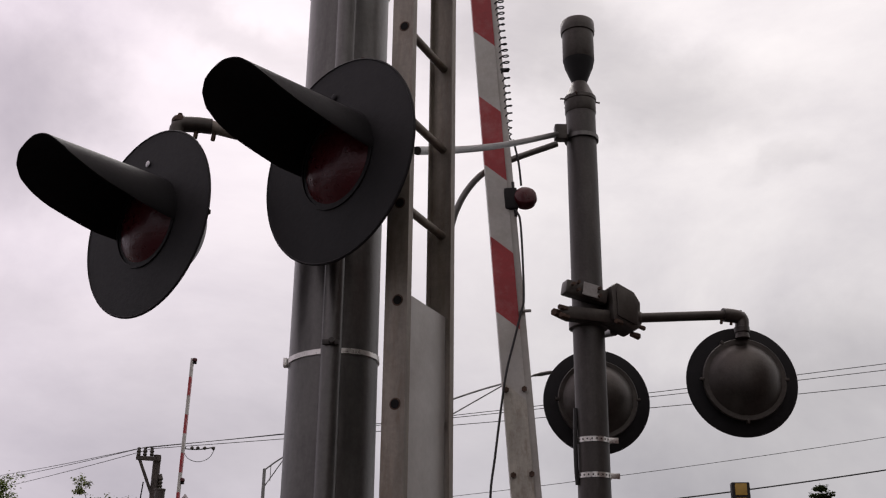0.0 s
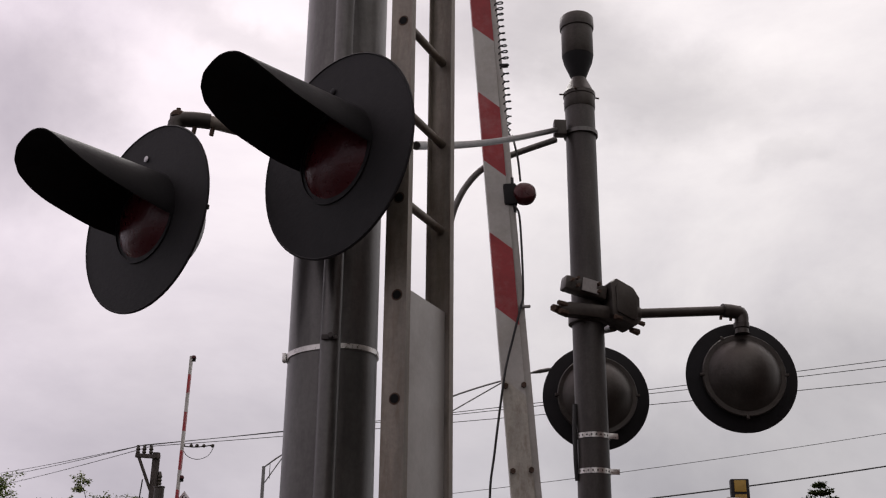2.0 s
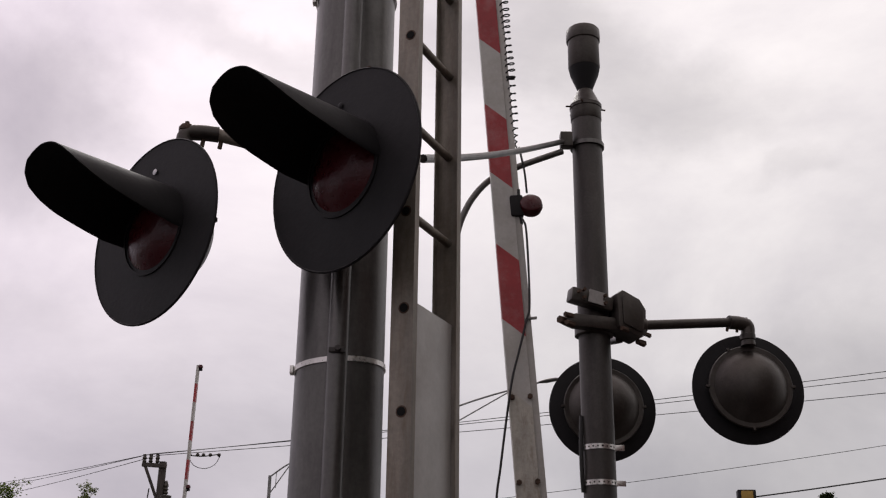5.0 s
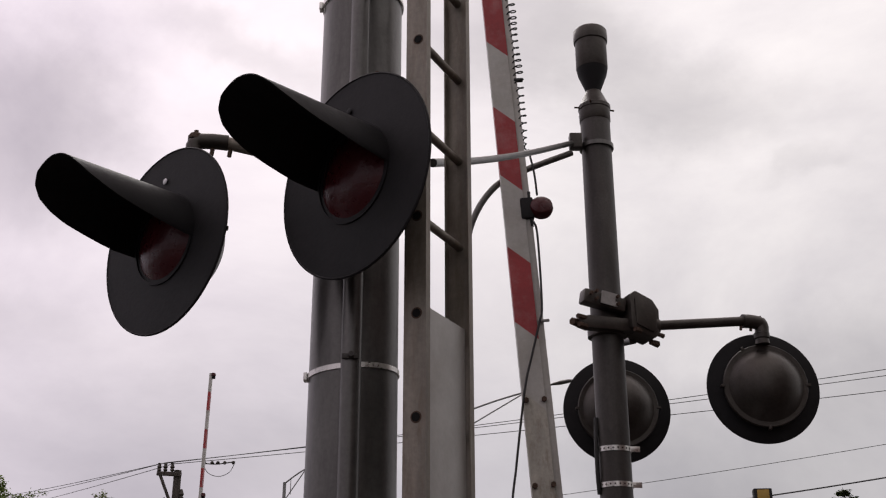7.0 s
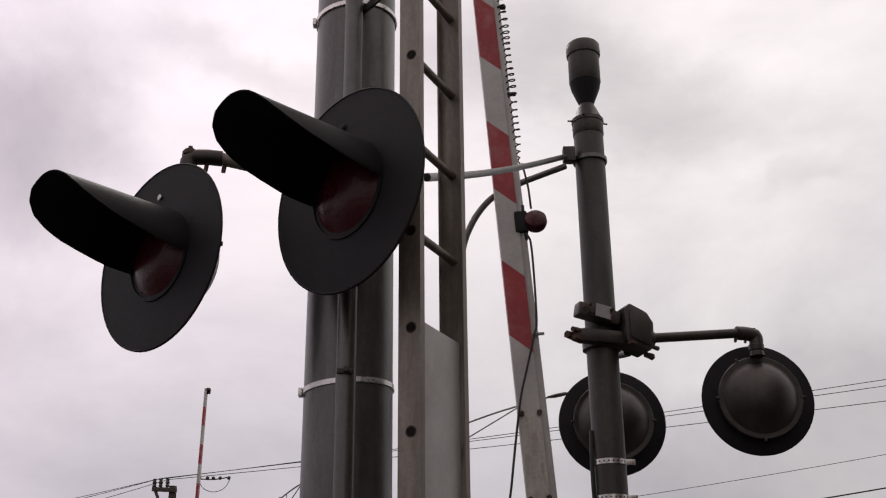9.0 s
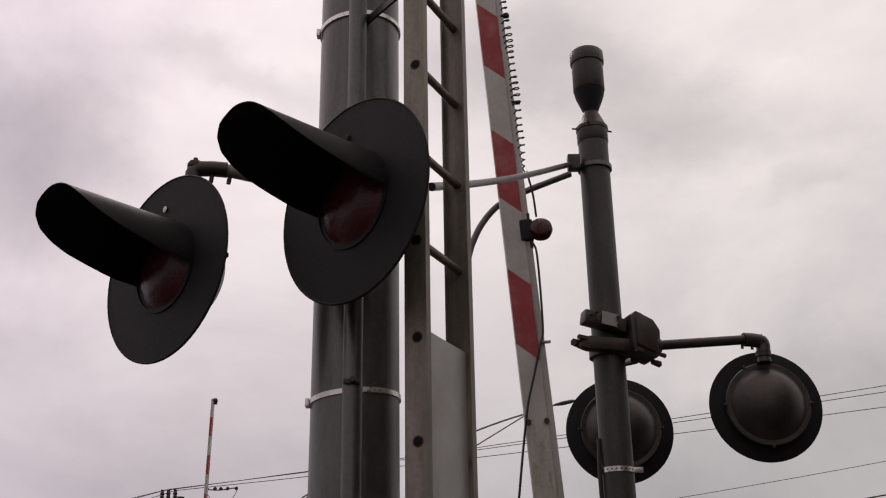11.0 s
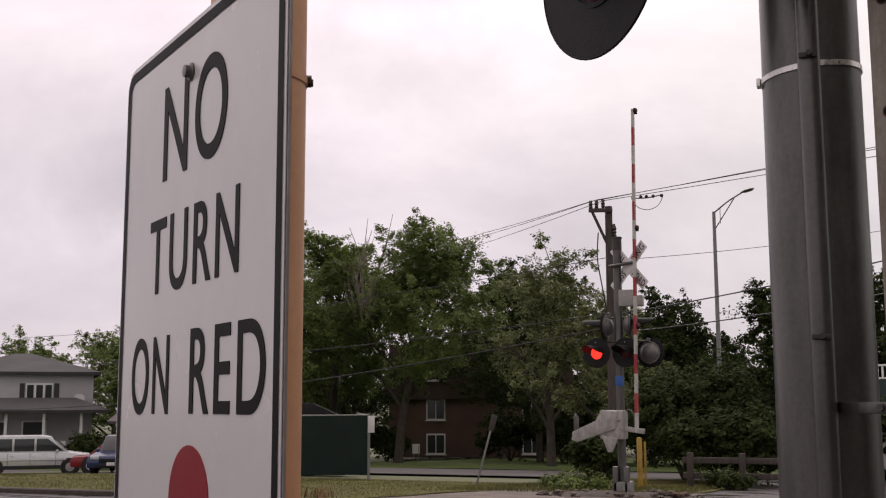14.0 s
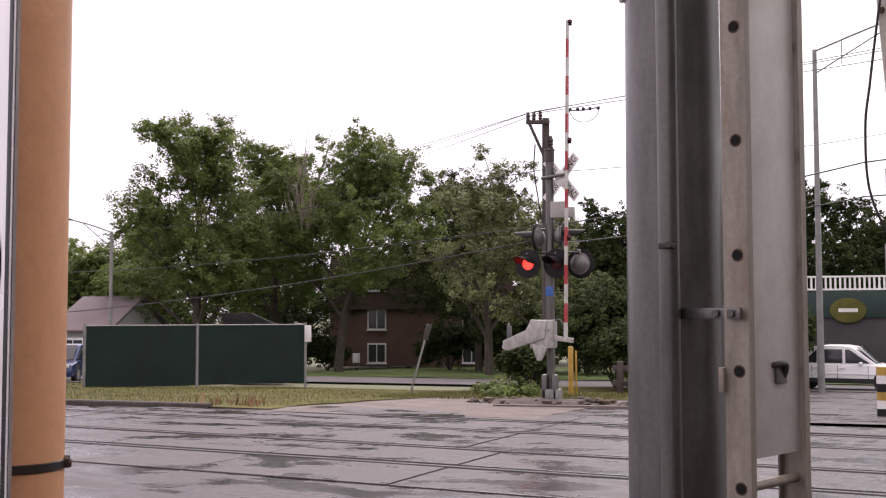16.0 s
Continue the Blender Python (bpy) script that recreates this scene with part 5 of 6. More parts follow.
for x, dz in ((-0.52, 0.0), (-0.34, 0.04), (-0.14, 0.0)):
    a = Vector((UX + x, UY - 0.12, 7.72 + dz))
    drop = {-0.52: 0.0, -0.34: 0.5, -0.14: 1.45}[x]
    wire("thin power line strung from the utility pole", a, a + Vector((53.5, -5.0, 7.1 - drop)), 0.5, 0.011)
    wire("thin power line strung from the utility pole", a, a + Vector((-34.0, 62.0, 8.1 - drop)), 0.3, 0.011)
br = thing("line_insulators", "row of small insulators hung in the power line", "insulator", (UX + 0.75, UY - 0.2, 7.72))
part("rod", tube(bend([(0, 0, 0), (0.45, 0, -0.02), (0.95, 0, 0.05)], 5), 0.018, 6), RUBBER, br)
part("jumper", tube(bend([(0.0, 0, 0), (0.18, 0, -0.28), (0.5, 0, -0.38), (0.8, 0, -0.26), (0.95, 0, 0.02)], 5), 0.010, 6), RUBBER, br)
for x in (0.05, 0.28, 0.45, 0.65, 0.90):
    part("insulator", lathe([(0.02, -0.05), (0.055, -0.02), (0.055, 0.02), (0.02, 0.05)], 10, Matrix.Translation((x, 0, 0.02)) @ Matrix.Rotation(radians(90), 4, "Y")), HOUSING, br)
for a, b, sag, r in (((UX, UY, 3.9), (-55, 52.8, 1.5), 0.9, 0.026), ((UX, UY, 4.3), (-52, 60, 4.4), 0.5, 0.02), ((UX, UY, 6.0), (-55, 62, 6.3), 0.4, 0.014),
                     ((UX, UY, 4.25), (1.3, 30.0, 5.42), 0.10, 0.024), ((1.3, 30.0, 5.42), (13.5, 27.9, 6.82), 0.12, 0.024),
                     ((UX, UY, 3.7), (1.3, 30.0, 4.55), 0.12, 0.022), ((1.3, 30.0, 4.55), (13.5, 27.9, 5.32), 0.08, 0.022),
                     ((UX, UY, 5.9), (2.0, 39.8, 7.55), 0.15, 0.012), ((2.0, 39.8, 7.55), (22.0, 36.4, 10.25), 0.15, 0.013)):
    wire("dark overhead cable crossing the street", a, b, sag, r * 0.8)


# ---- street signals beyond the crossing ----
sm = thing("signal_mast_arm", "grey steel traffic signal mast with long horizontal arm", "traffic signal", (1.93, 30.0, ground_z(30)))
TZ = -ground_z(30)
part("pole", lathe([(0.14, 0.0), (0.11, TZ + 5.2), (0.12, TZ + 5.22), (0.0, TZ + 5.34)], 18), GALV, sm)
part("arm", cyl((0, 0, TZ + 5.03), (7.0, -1.3, TZ + 5.50), 0.075, 0.045, 14), GALV, sm)
part("street_plate", box((1.12, 0.03, 0.36), (0.78, -0.22, TZ + 4.97), pose(0, 0, 0, 0, -4, -10), 0.01), GREEN_SIGN, sm, "green street name plate")
for k, w in enumerate((0.42, 0.20)):
    part("street_plate_bar", box((w, 0.004, 0.10), (0.64 + 0.42 * k, -0.243 - 0.06 * k + 0.03, TZ + 4.965 + 0.03 * k), pose(0, 0, 0, 0, -4, -10)), SIGN_WHITE, sm, "plain pale bar")
part("back_plate", box((0.52, 0.02, 0.60), (4.12, -0.86, TZ + 5.33), pose(0, 0, 0, 0, 4, -10), 0.01), FENCE_POST, sm, "back of a square sign")
part("sensor_stem", cyl((4.95, -0.93, TZ + 5.28), (4.95, -0.93, TZ + 5.55), 0.02, None, 8), BLACK, sm)
part("sensor_eye", lathe([(0.0, 0.0), (0.05, 0.02), (0.05, 0.10), (0.0, 0.12)], 12, Matrix.Translation((5.1, -0.98, TZ + 5.42)) @ Matrix.Rotation(radians(60), 4, "Y")), BLACK, sm)


def signal_head(label, at, rz, count=3, mat=YELLOW, wide=0.36):
    t = thing("traffic_light", label, "traffic light", at, rz, "traffic lights")
    part("case", box((wide, 0.26, 0.36 * count), (0, 0, 0), None, 0.03), mat, t)
    for k in range(count):
        z = 0.36 * ((count - 1) / 2 - k)
        d = part("section_back", box((0.30, 0.02, 0.30), (0, -0.135, z), None, 0.02), YELLOW, t)
        part("section_lens", lathe([(0.13, 0.0), (0.12, -0.02), (0.0, -0.03)], 20, Matrix.Translation((0, 0.145, z)) @ Matrix.Rotation(radians(90), 4, "X")), BLACK, d)
        part("section_visor", cyl((0, 0.13, z), (0, 0.32, z - 0.02), 0.15, 0.15, 20, None, False), BLACK, d)
    return t


signal_head("dark-edged amber traffic light seen from behind on the mast arm", (8.28, 28.62, 5.38), -6, 5, BLACK, 0.46)
signal_head("yellow traffic light mounted on the signal mast", (2.50, 29.75, 4.05), 20, 2)
signal_head("yellow traffic light mounted beside the signal mast", (2.90, 29.95, 4.02), -40, 2)
ons = thing("lane_sign", "white left-turn only lane sign hung on the mast arm", "road sign", (8.20, 28.36, 5.40))
ON_M = pose(0, 0, 0, 0, 5, -8)
part("plate", prism(rounded(-0.37, 0.37, -0.38, 0.38, 0.05), 0.008, ON_M), SIGN_WHITE, ons, "", False)
lettering("word_only", "ONLY", 0.15, SIGN_BLACK, ons, ON_M @ Matrix.Translation((0, -0.007, -0.24)), 1.0, 0.56)
part("arrow", prism([(-0.26, 0.17), (-0.08, 0.30), (-0.08, 0.22), (0.06, 0.20), (0.16, 0.10), (0.16, -0.10), (0.06, -0.10), (0.06, 0.06), (0.0, 0.12), (-0.08, 0.13), (-0.08, 0.05)], 0.003, ON_M @ Matrix.Translation((0, -0.007, 0))), SIGN_BLACK, ons, "black bent arrow", False)


# ---- buildings ----
def window_part(house, x, y, z, w, h, face, curtains=True):
    """A framed window on a wall whose outward face is -y of matrix face."""
    fr = part("window", box((w + 0.16, 0.10, h + 0.16), face @ Vector((x, y, z)), face, 0.01), TRIM, house, "white framed window")
    for s in (-1, 1):
        part("pane", box((w / 2 - 0.05, 0.02, h - 0.06), face @ Vector((x + s * (w / 4 + 0.01), y - 0.055, z)), face), WINDOW, fr)
    part("sill", box((w + 0.3, 0.2, 0.07), face @ Vector((x, y - 0.06, z - h / 2 - 0.10)), face), TRIM, fr)


flats = thing("brick_flats", "three-storey brown brick apartment block with dark mansard roof", "apartment building", (-27.5, 76.0, ground_z(76)))
BF = Matrix.Rotation(radians(17), 4, "Z")
part("wall", box((13.0, 9.0, 4.1), BF @ Vector((0.5, 4.5, 2.05)), BF, 0.03), BRICK, flats)
part("mansard_roof", prism([(-6.9, 4.1), (6.9, 4.1), (6.4, 8.0), (-6.4, 8.0)], 9.6, BF @ Matrix.Translation((0.5, 4.5, 0))), SHINGLE_BROWN, flats, "dark shingled mansard storey")
for z in (0.95, 3.35, 6.15):
    for x in (-2.62, 4.2):
        window_part(flats, x, -0.02 if z < 4 else -0.25, z, 1.2, 1.3, BF)
gable = thing("gable_house", "low pale house with brown gable roof behind the fence", "house", (-35.9, 50.0, -1.65))
GM = Matrix.Rotation(radians(35), 4, "Z")
GR = Matrix.Rotation(radians(-81), 4, "Z")
part("wall", prism([(-3.5, 0), (3.5, 0), (3.5, 2.5), (0.0, 4.05), (-3.5, 2.5)], 2.8, GR @ Matrix.Translation((0, 1.1, 0))), SIDING, gable)
for s in (-1, 1):
    part("roof_slope", box((4.25, 3.4, 0.14), GR @ Vector((1.93 * s, 1.1, 3.30)), GR @ Matrix.Rotation(radians(23.9 * s), 4, "Y"), 0.02), ROOF_TAUPE, gable)
window_part(gable, 0.75, -3.53, 1.5, 1.0, 1.1, Matrix.Rotation(radians(9), 4, "Z"))

house = thing("grey_house", "two-storey grey house with hipped roof and white porch", "house", (-45.0, 53.5, ground_z(53.5, -45) - 0.05))
HM = Matrix.Rotation(radians(41), 4, "Z")
part("wall", box((8.0, 7.0, 5.5), HM @ Vector((-2.2, 3.5, 2.75)), HM, 0.03), SIDING, house)


def hip_roof(x0, x1, y0, y1, z0, z1, m, over=0.4):
    bm = bmesh.new()
    b = [bm.verts.new(m @ Vector(q)) for q in ((x0 - over, y0 - over, z0), (x1 + over, y0 - over, z0), (x1 + over, y1 + over, z0), (x0 - over, y1 + over, z0))]
    half = (y1 - y0) / 2
    t = [bm.verts.new(m @ Vector(q)) for q in ((x0 + half, (y0 + y1) / 2, z1), (x1 - half, (y0 + y1) / 2, z1))]
    lo = [bm.verts.new(v.co - Vector((0, 0, 0.18))) for v in b]
    bm.faces.new((b[0], b[1], t[1], t[0])), bm.faces.new((b[1], b[2], t[1])), bm.faces.new((b[2], b[3], t[0], t[1])), bm.faces.new((b[3], b[0], t[0]))
    for i in range(4):
        bm.faces.new((b[i], lo[i], lo[(i + 1) % 4], b[(i + 1) % 4]))
    bm.faces.new(lo[::-1])
    bmesh.ops.recalc_face_normals(bm, faces=bm.faces)
    return bm


part("roof", hip_roof(-6.2, 1.8, 0, 7, 5.5, 6.7, HM), SHINGLE, house, "dark hipped roof")
part("porch_roof", hip_roof(-5.0, 2.3, -2.6, 0.4, 3.30, 4.0, HM, 0.3), SHINGLE, house, "dark porch roof")
for k in range(5):
    part("porch_post", box((0.16, 0.16, 2.5), HM @ Vector((-4.9 + 2.0 * k, -2.4, 2.0)), HM, 0.01), TRIM, house)
part("porch_rail", box((5.4, 0.08, 0.75), HM @ Vector((-2.4, -2.4, 1.20)), HM, 0.01), TRIM, house)
part("porch_deck", box((8.2, 2.8, 0.80), HM @ Vector((-0.9, -1.3, 0.40)), HM, 0.02), TRIM, house)
part("stair_rail", box((0.08, 1.6, 0.10), HM @ Vector((1.0, -3.1, 1.25)), HM @ Matrix.Rotation(radians(-38), 4, "X")), TRIM, house)
for dx in (-0.5, 0, 0.5):
    w = part("window", box((0.50, 0.10, 0.98), HM @ Vector((-1.2 + dx, -0.03, 4.35)), HM, 0.01), TRIM, house, "white framed window")
    part("pane", box((0.36, 0.02, 0.78), HM @ Vector((-1.2 + dx, -0.09, 4.35)), HM), WINDOW, w)
for dx in (-0.95, 0.95):
    part("shutter", box((0.28, 0.06, 0.98), HM @ Vector((-1.2 + dx, -0.03, 4.35)), HM, 0.01), SHINGLE, house)
for dx in (-3.6, -1.4):
    w = part("window", box((1.4, 0.10, 1.5), HM @ Vector((dx, -0.03, 1.95)), HM, 0.01), TRIM, house)
    part("pane", box((1.2, 0.02, 1.3), HM @ Vector((dx, -0.09, 1.95)), HM), WINDOW, w)
part("dish", lathe([(0.0, 0.0), (0.2, 0.03), (0.32, 0.1), (0.30, 0.1), (0.0, 0.02)], 18, HM @ Matrix.Translation((1.0, -0.4, 3.9)) @ Matrix.Rotation(radians(60), 4, "X")), SIDING, house, "small satellite dish")
shed = thing("grey_shed", "low grey outbuilding beside the house", "shed", (-39.5, 56.0, ground_z(56, -39.5)))
part("wall", box((4.5, 4.0, 2.4), (0, 0, 1.2), HM, 0.02), SIDING, shed)
part("roof", box((4.9, 4.4, 0.2), (0, 0, 2.5), HM, 0.03), SHINGLE, shed)

shop = thing("dark_roof_building", "low building with broad dark hipped roof and vent pipe", "building", (12.0, 62.0, ground_z(62)))
part("wall", box((15.0, 9.0, 5.6), (0, 4.5, 2.8), None, 0.03), SIDING, shop)
part("roof", hip_roof(-7.5, 7.5, 0, 9, 5.6, 9.9, Matrix(), 0.5), SHINGLE, shop, "broad dark shingle roof")
part("vent_pipe", cyl((-4.6, 1.5, 7.0), (-4.6, 1.5, 10.1), 0.11, None, 12), GALV, shop)


bin_ = thing("waste_container", "dark waste container with its black lid propped open", "container", (-18.7, 35.3, ground_z(35.3)))
part("body", box((1.8, 1.3, 1.7), (0, 0.4, 0.85), Matrix.Rotation(radians(25), 4, "Z"), 0.03), BLACK, bin_)
part("lid", prism([(-1.15, 2.45), (-0.1, 2.48), (1.05, 1.95), (0.9, 1.86), (-0.9, 1.86)], 0.5, Matrix.Rotation(radians(25), 4, "Z"), 0.02), BLACK, bin_, "black propped lid")
front = thing("shop_front", "dark green shop fascia with white roof railing", "shop", (4.0, 52.0, ground_z(52)))
SZ = -ground_z(52)
part("wall", box((9.0, 5.0, SZ + 1.45), (0, 2.5, (SZ + 1.45) / 2), None, 0.02), SHINGLE, front)
part("fascia", box((9.2, 5.2, 1.15), (0, 2.5, SZ + 2.0), None, 0.03), FENCE_MESH, front, "dark green fascia")
part("oval_sign", lathe([(0.75, 0.0), (0.75, 0.05), (0.70, 0.06), (0.0, 0.06)], 32, Matrix.Translation((-2.6, -0.11, SZ + 1.75)) @ Matrix.Rotation(radians(90), 4, "X") @ Matrix.Diagonal((1.0, 0.72, 1, 1))), GRASS, front, "pale green oval sign")
part("sign_bar", box((0.8, 0.01, 0.16), (-2.6, -0.18, SZ + 1.75)), SIGN_WHITE, front, "plain pale bar")
part("top_rail", box((9.2, 0.08, 0.08), (0, 0.0, SZ + 3.22), None, 0.01), TRIM, front)
part("bottom_rail", box((9.2, 0.08, 0.08), (0, 0.0, SZ + 2.66), None, 0.01), TRIM, front)
for k in range(46):
    part("baluster", box((0.09, 0.04, 0.52), (-4.5 + 0.2 * k, 0, SZ + 2.94)), TRIM, front)


# ---- parked cars ----
def car(name, label, at, rz, paint, length, height, wide, hood, tail, category="car"):
    """A car along local x, nose towards -x."""
    t = thing(name, label, category, at, rz, "parked cars")
    L, H, W = length, height, wide
    belt = H * 0.58
    lower = [(-L / 2, 0.28), (-L / 2 - 0.02, belt * 0.62), (-L / 2 + 0.10, belt * 0.86), (-L / 2 + hood, belt * 1.0), (L / 2 - tail, belt * 1.02), (L / 2 - 0.06, belt * 0.95), (L / 2, belt * 0.7), (L / 2 - 0.02, 0.28)]
    part("body", prism(lower, W, None, 0.06), paint, t)
    cabin = [(-L / 2 + hood - 0.06, belt * 0.97), (-L / 2 + hood + 0.75, H - 0.05), (-L / 2 + hood + 1.1, H), (L / 2 - tail - 0.75, H), (L / 2 - tail - 0.45, H - 0.06), (L / 2 - tail + 0.12, belt * 0.97)]
    part("cabin", prism(cabin, W * 0.84, None, 0.05), paint, t)
    glass = [(-L / 2 + hood + 0.18, belt * 1.05), (-L / 2 + hood + 0.84, H - 0.13), (L / 2 - tail - 0.62, H - 0.13), (L / 2 - tail - 0.12, belt * 1.05)]
    part("side_glass", prism(glass, W * 0.855, None, 0.01), WINDOW, t, "dark side windows")
    part("windscreen", box((0.02, W * 0.72, 0.80), (-L / 2 + hood + 0.30, 0, (belt + H) / 2 + 0.0), Matrix.Rotation(radians(48), 4, "Y"), 0.005), WINDOW, t)
    for sx in (-1, 1):
        for sy in (-1, 1):
            w = part("wheel", lathe([(0.20, -0.10), (0.31, -0.10), (0.33, -0.07), (0.33, 0.07), (0.31, 0.10), (0.20, 0.10)], 24, Matrix.Translation((sx * L * 0.31, sy * (W / 2 - 0.07), 0.33)) @ Matrix.Rotation(radians(90), 4, "X")), TYRE, t)
            part("rim", lathe([(0.0, -0.085), (0.19, -0.085), (0.20, 0.0), (0.19, 0.085), (0.0, 0.085)], 16, Matrix.Translation((sx * L * 0.31, sy * (W / 2 - 0.05), 0.33)) @ Matrix.Rotation(radians(90), 4, "X")), RIM, w)
        part("headlight" if sx < 0 else "tail_light", box((0.06, 0.34, 0.14), (sx * (L / 2 - 0.02), W * 0.34, belt * 0.80), None, 0.03), LAMP_CLEAR if sx < 0 else LENS, t)
        part("headlight" if sx < 0 else "tail_light", box((0.06, 0.34, 0.14), (sx * (L / 2 - 0.02), -W * 0.34, belt * 0.80), None, 0.03), LAMP_CLEAR if sx < 0 else LENS, t)
    for sy in (-1, 1):
        part("sill_trim", box((L * 0.46, 0.03, 0.16), (0, sy * (W / 2 - 0.004), 0.34), None, 0.01), TYRE, t, "black lower sill trim")
        part("side_moulding", box((L * 0.56, 0.025, 0.06), (0.02, sy * (W / 2 + 0.004), belt * 0.66), None, 0.008), RIM if paint is CAR_SILVER else paint, t)
        for k, x in enumerate((-L * 0.19, L * 0.02, L * 0.20)):
            part("door_seam", box((0.018, 0.02, belt * 0.62), (x, sy * (W / 2 - 0.006), belt * 0.66)), TYRE, t)
            if k:
                part("door_handle", box((0.16, 0.03, 0.035), (x - 0.16, sy * (W / 2 + 0.008), belt * 0.86), None, 0.008), RIM, t)
        for x in (-L * 0.02, L * 0.16):
            part("window_pillar", box((0.09, 0.02, (H - belt) * 0.78), (x, sy * W * 0.43, (belt * 1.05 + H - 0.13) / 2), None, 0.004), paint, t)
        for sx in (-1, 1):
            part("wheel_arch", lathe([(0.33, -0.01), (0.40, -0.01), (0.40, 0.012), (0.33, 0.012)], 24, Matrix.Translation((sx * L * 0.31, sy * (W / 2 + 0.002), 0.33)) @ Matrix.Rotation(radians(90), 4, "X"), loop=True), TYRE, t)
    part("grille", box((0.04, W * 0.5, 0.16), (-L / 2 - 0.005, 0, belt * 0.66), None, 0.02), BLACK, t)
    part("bumper_slot", box((0.04, W * 0.7, 0.12), (-L / 2 + 0.0, 0, 0.36), None, 0.02), BLACK, t)
    part("plate", box((0.02, 0.3, 0.12), (-L / 2 - 0.03, 0, belt * 0.52), None, 0.004), SIGN_WHITE, t, "blank number plate")
    for sy in (-1, 1):
        part("mirror", box((0.10, 0.18, 0.12), (-L / 2 + hood + 0.45, sy * (W / 2 + 0.02), belt * 1.05), None, 0.03), paint, t)
    return t


car("minivan", "silver minivan standing at the kerb", (-35.0, 39.9, ground_z(39.9, -35.0) + 0.02), 220, CAR_SILVER, 5.0, 1.68, 1.9, 1.05, 0.35)
car("red_car", "low dark red car between two others", (-30.4, 40.3, ground_z(40.3, -30.4) + 0.02), 215, CAR_RED, 4.4, 1.25, 1.8, 1.4, 0.8)
car("blue_car", "blue hatchback facing the crossing", (-27.75, 36.8, ground_z(36.8, -27.75) + 0.02), 112, CAR_BLUE, 4.3, 1.45, 1.8, 1.1, 0.5)
car("white_car", "white car waiting beyond the gate", (1.0, 40.4, ground_z(40.4) + 0.02), 168, CAR_WHITE, 4.6, 1.5, 1.8, 1.2, 0.9)


# ---- trees and shrubs ----
def leaf_cloud(rng, blobs, sprays, per, leaf, reach=0.62):
    """Leafy shoots that grow out of ellipsoid blobs; the leaves lie mostly level along each shoot."""
    weight = np.array([b[1][0] * b[1][2] for b in blobs])
    pick = rng.choice(len(blobs), sprays, p=weight / weight.sum())
    cen, rad = np.array([b[0] for b in blobs])[pick], np.array([b[1] for b in blobs])[pick]
    d = rng.normal(size=(sprays, 3)) + (0, 0, 0.30)
    d /= np.linalg.norm(d, axis=1)[:, None]
    start = cen + d * rad * rng.uniform(0.15, 0.72, (sprays, 1))
    way = d * (1, 1, 0.8) + rng.normal(0, 0.35, (sprays, 3)) + (0, 0, 0.45)
    way /= np.linalg.norm(way, axis=1)[:, None]
    long = np.clip(rad.mean(1), 0.35, 1.5)[:, None] * reach * rng.uniform(0.55, 1.15, (sprays, 1))
    u = rng.uniform(0, 1, (sprays, per, 1)) ** 0.85
    thick = long[:, None] * 0.24 * (1.0 - 0.62 * u) + 0.03
    p = start[:, None] + way[:, None] * long[:, None] * u + rng.normal(0, 1, (sprays, per, 3)) * thick * (1, 1, 0.75)
    p = p.reshape(-1, 3)
    n = len(p)
    up = np.repeat(d * 0.5, per, 0) + rng.normal(0, 0.45, (n, 3)) + (0, 0, 0.75)
    up /= np.linalg.norm(up, axis=1)[:, None]
    a = np.cross(up, rng.normal(size=(n, 3)))
    a /= np.linalg.norm(a, axis=1)[:, None]
    b = np.cross(up, a)
    s = leaf * rng.uniform(0.6, 1.35, (n, 1))
    v = np.stack((p - a * s, p + b * s * 0.6 + a * s * 0.1 - up * s * 0.15, p + a * s, p - b * s * 0.6 + a * s * 0.1 - up * s * 0.15), 1)
    return v.reshape(-1, 3), np.arange(n * 4).reshape(-1, 4)


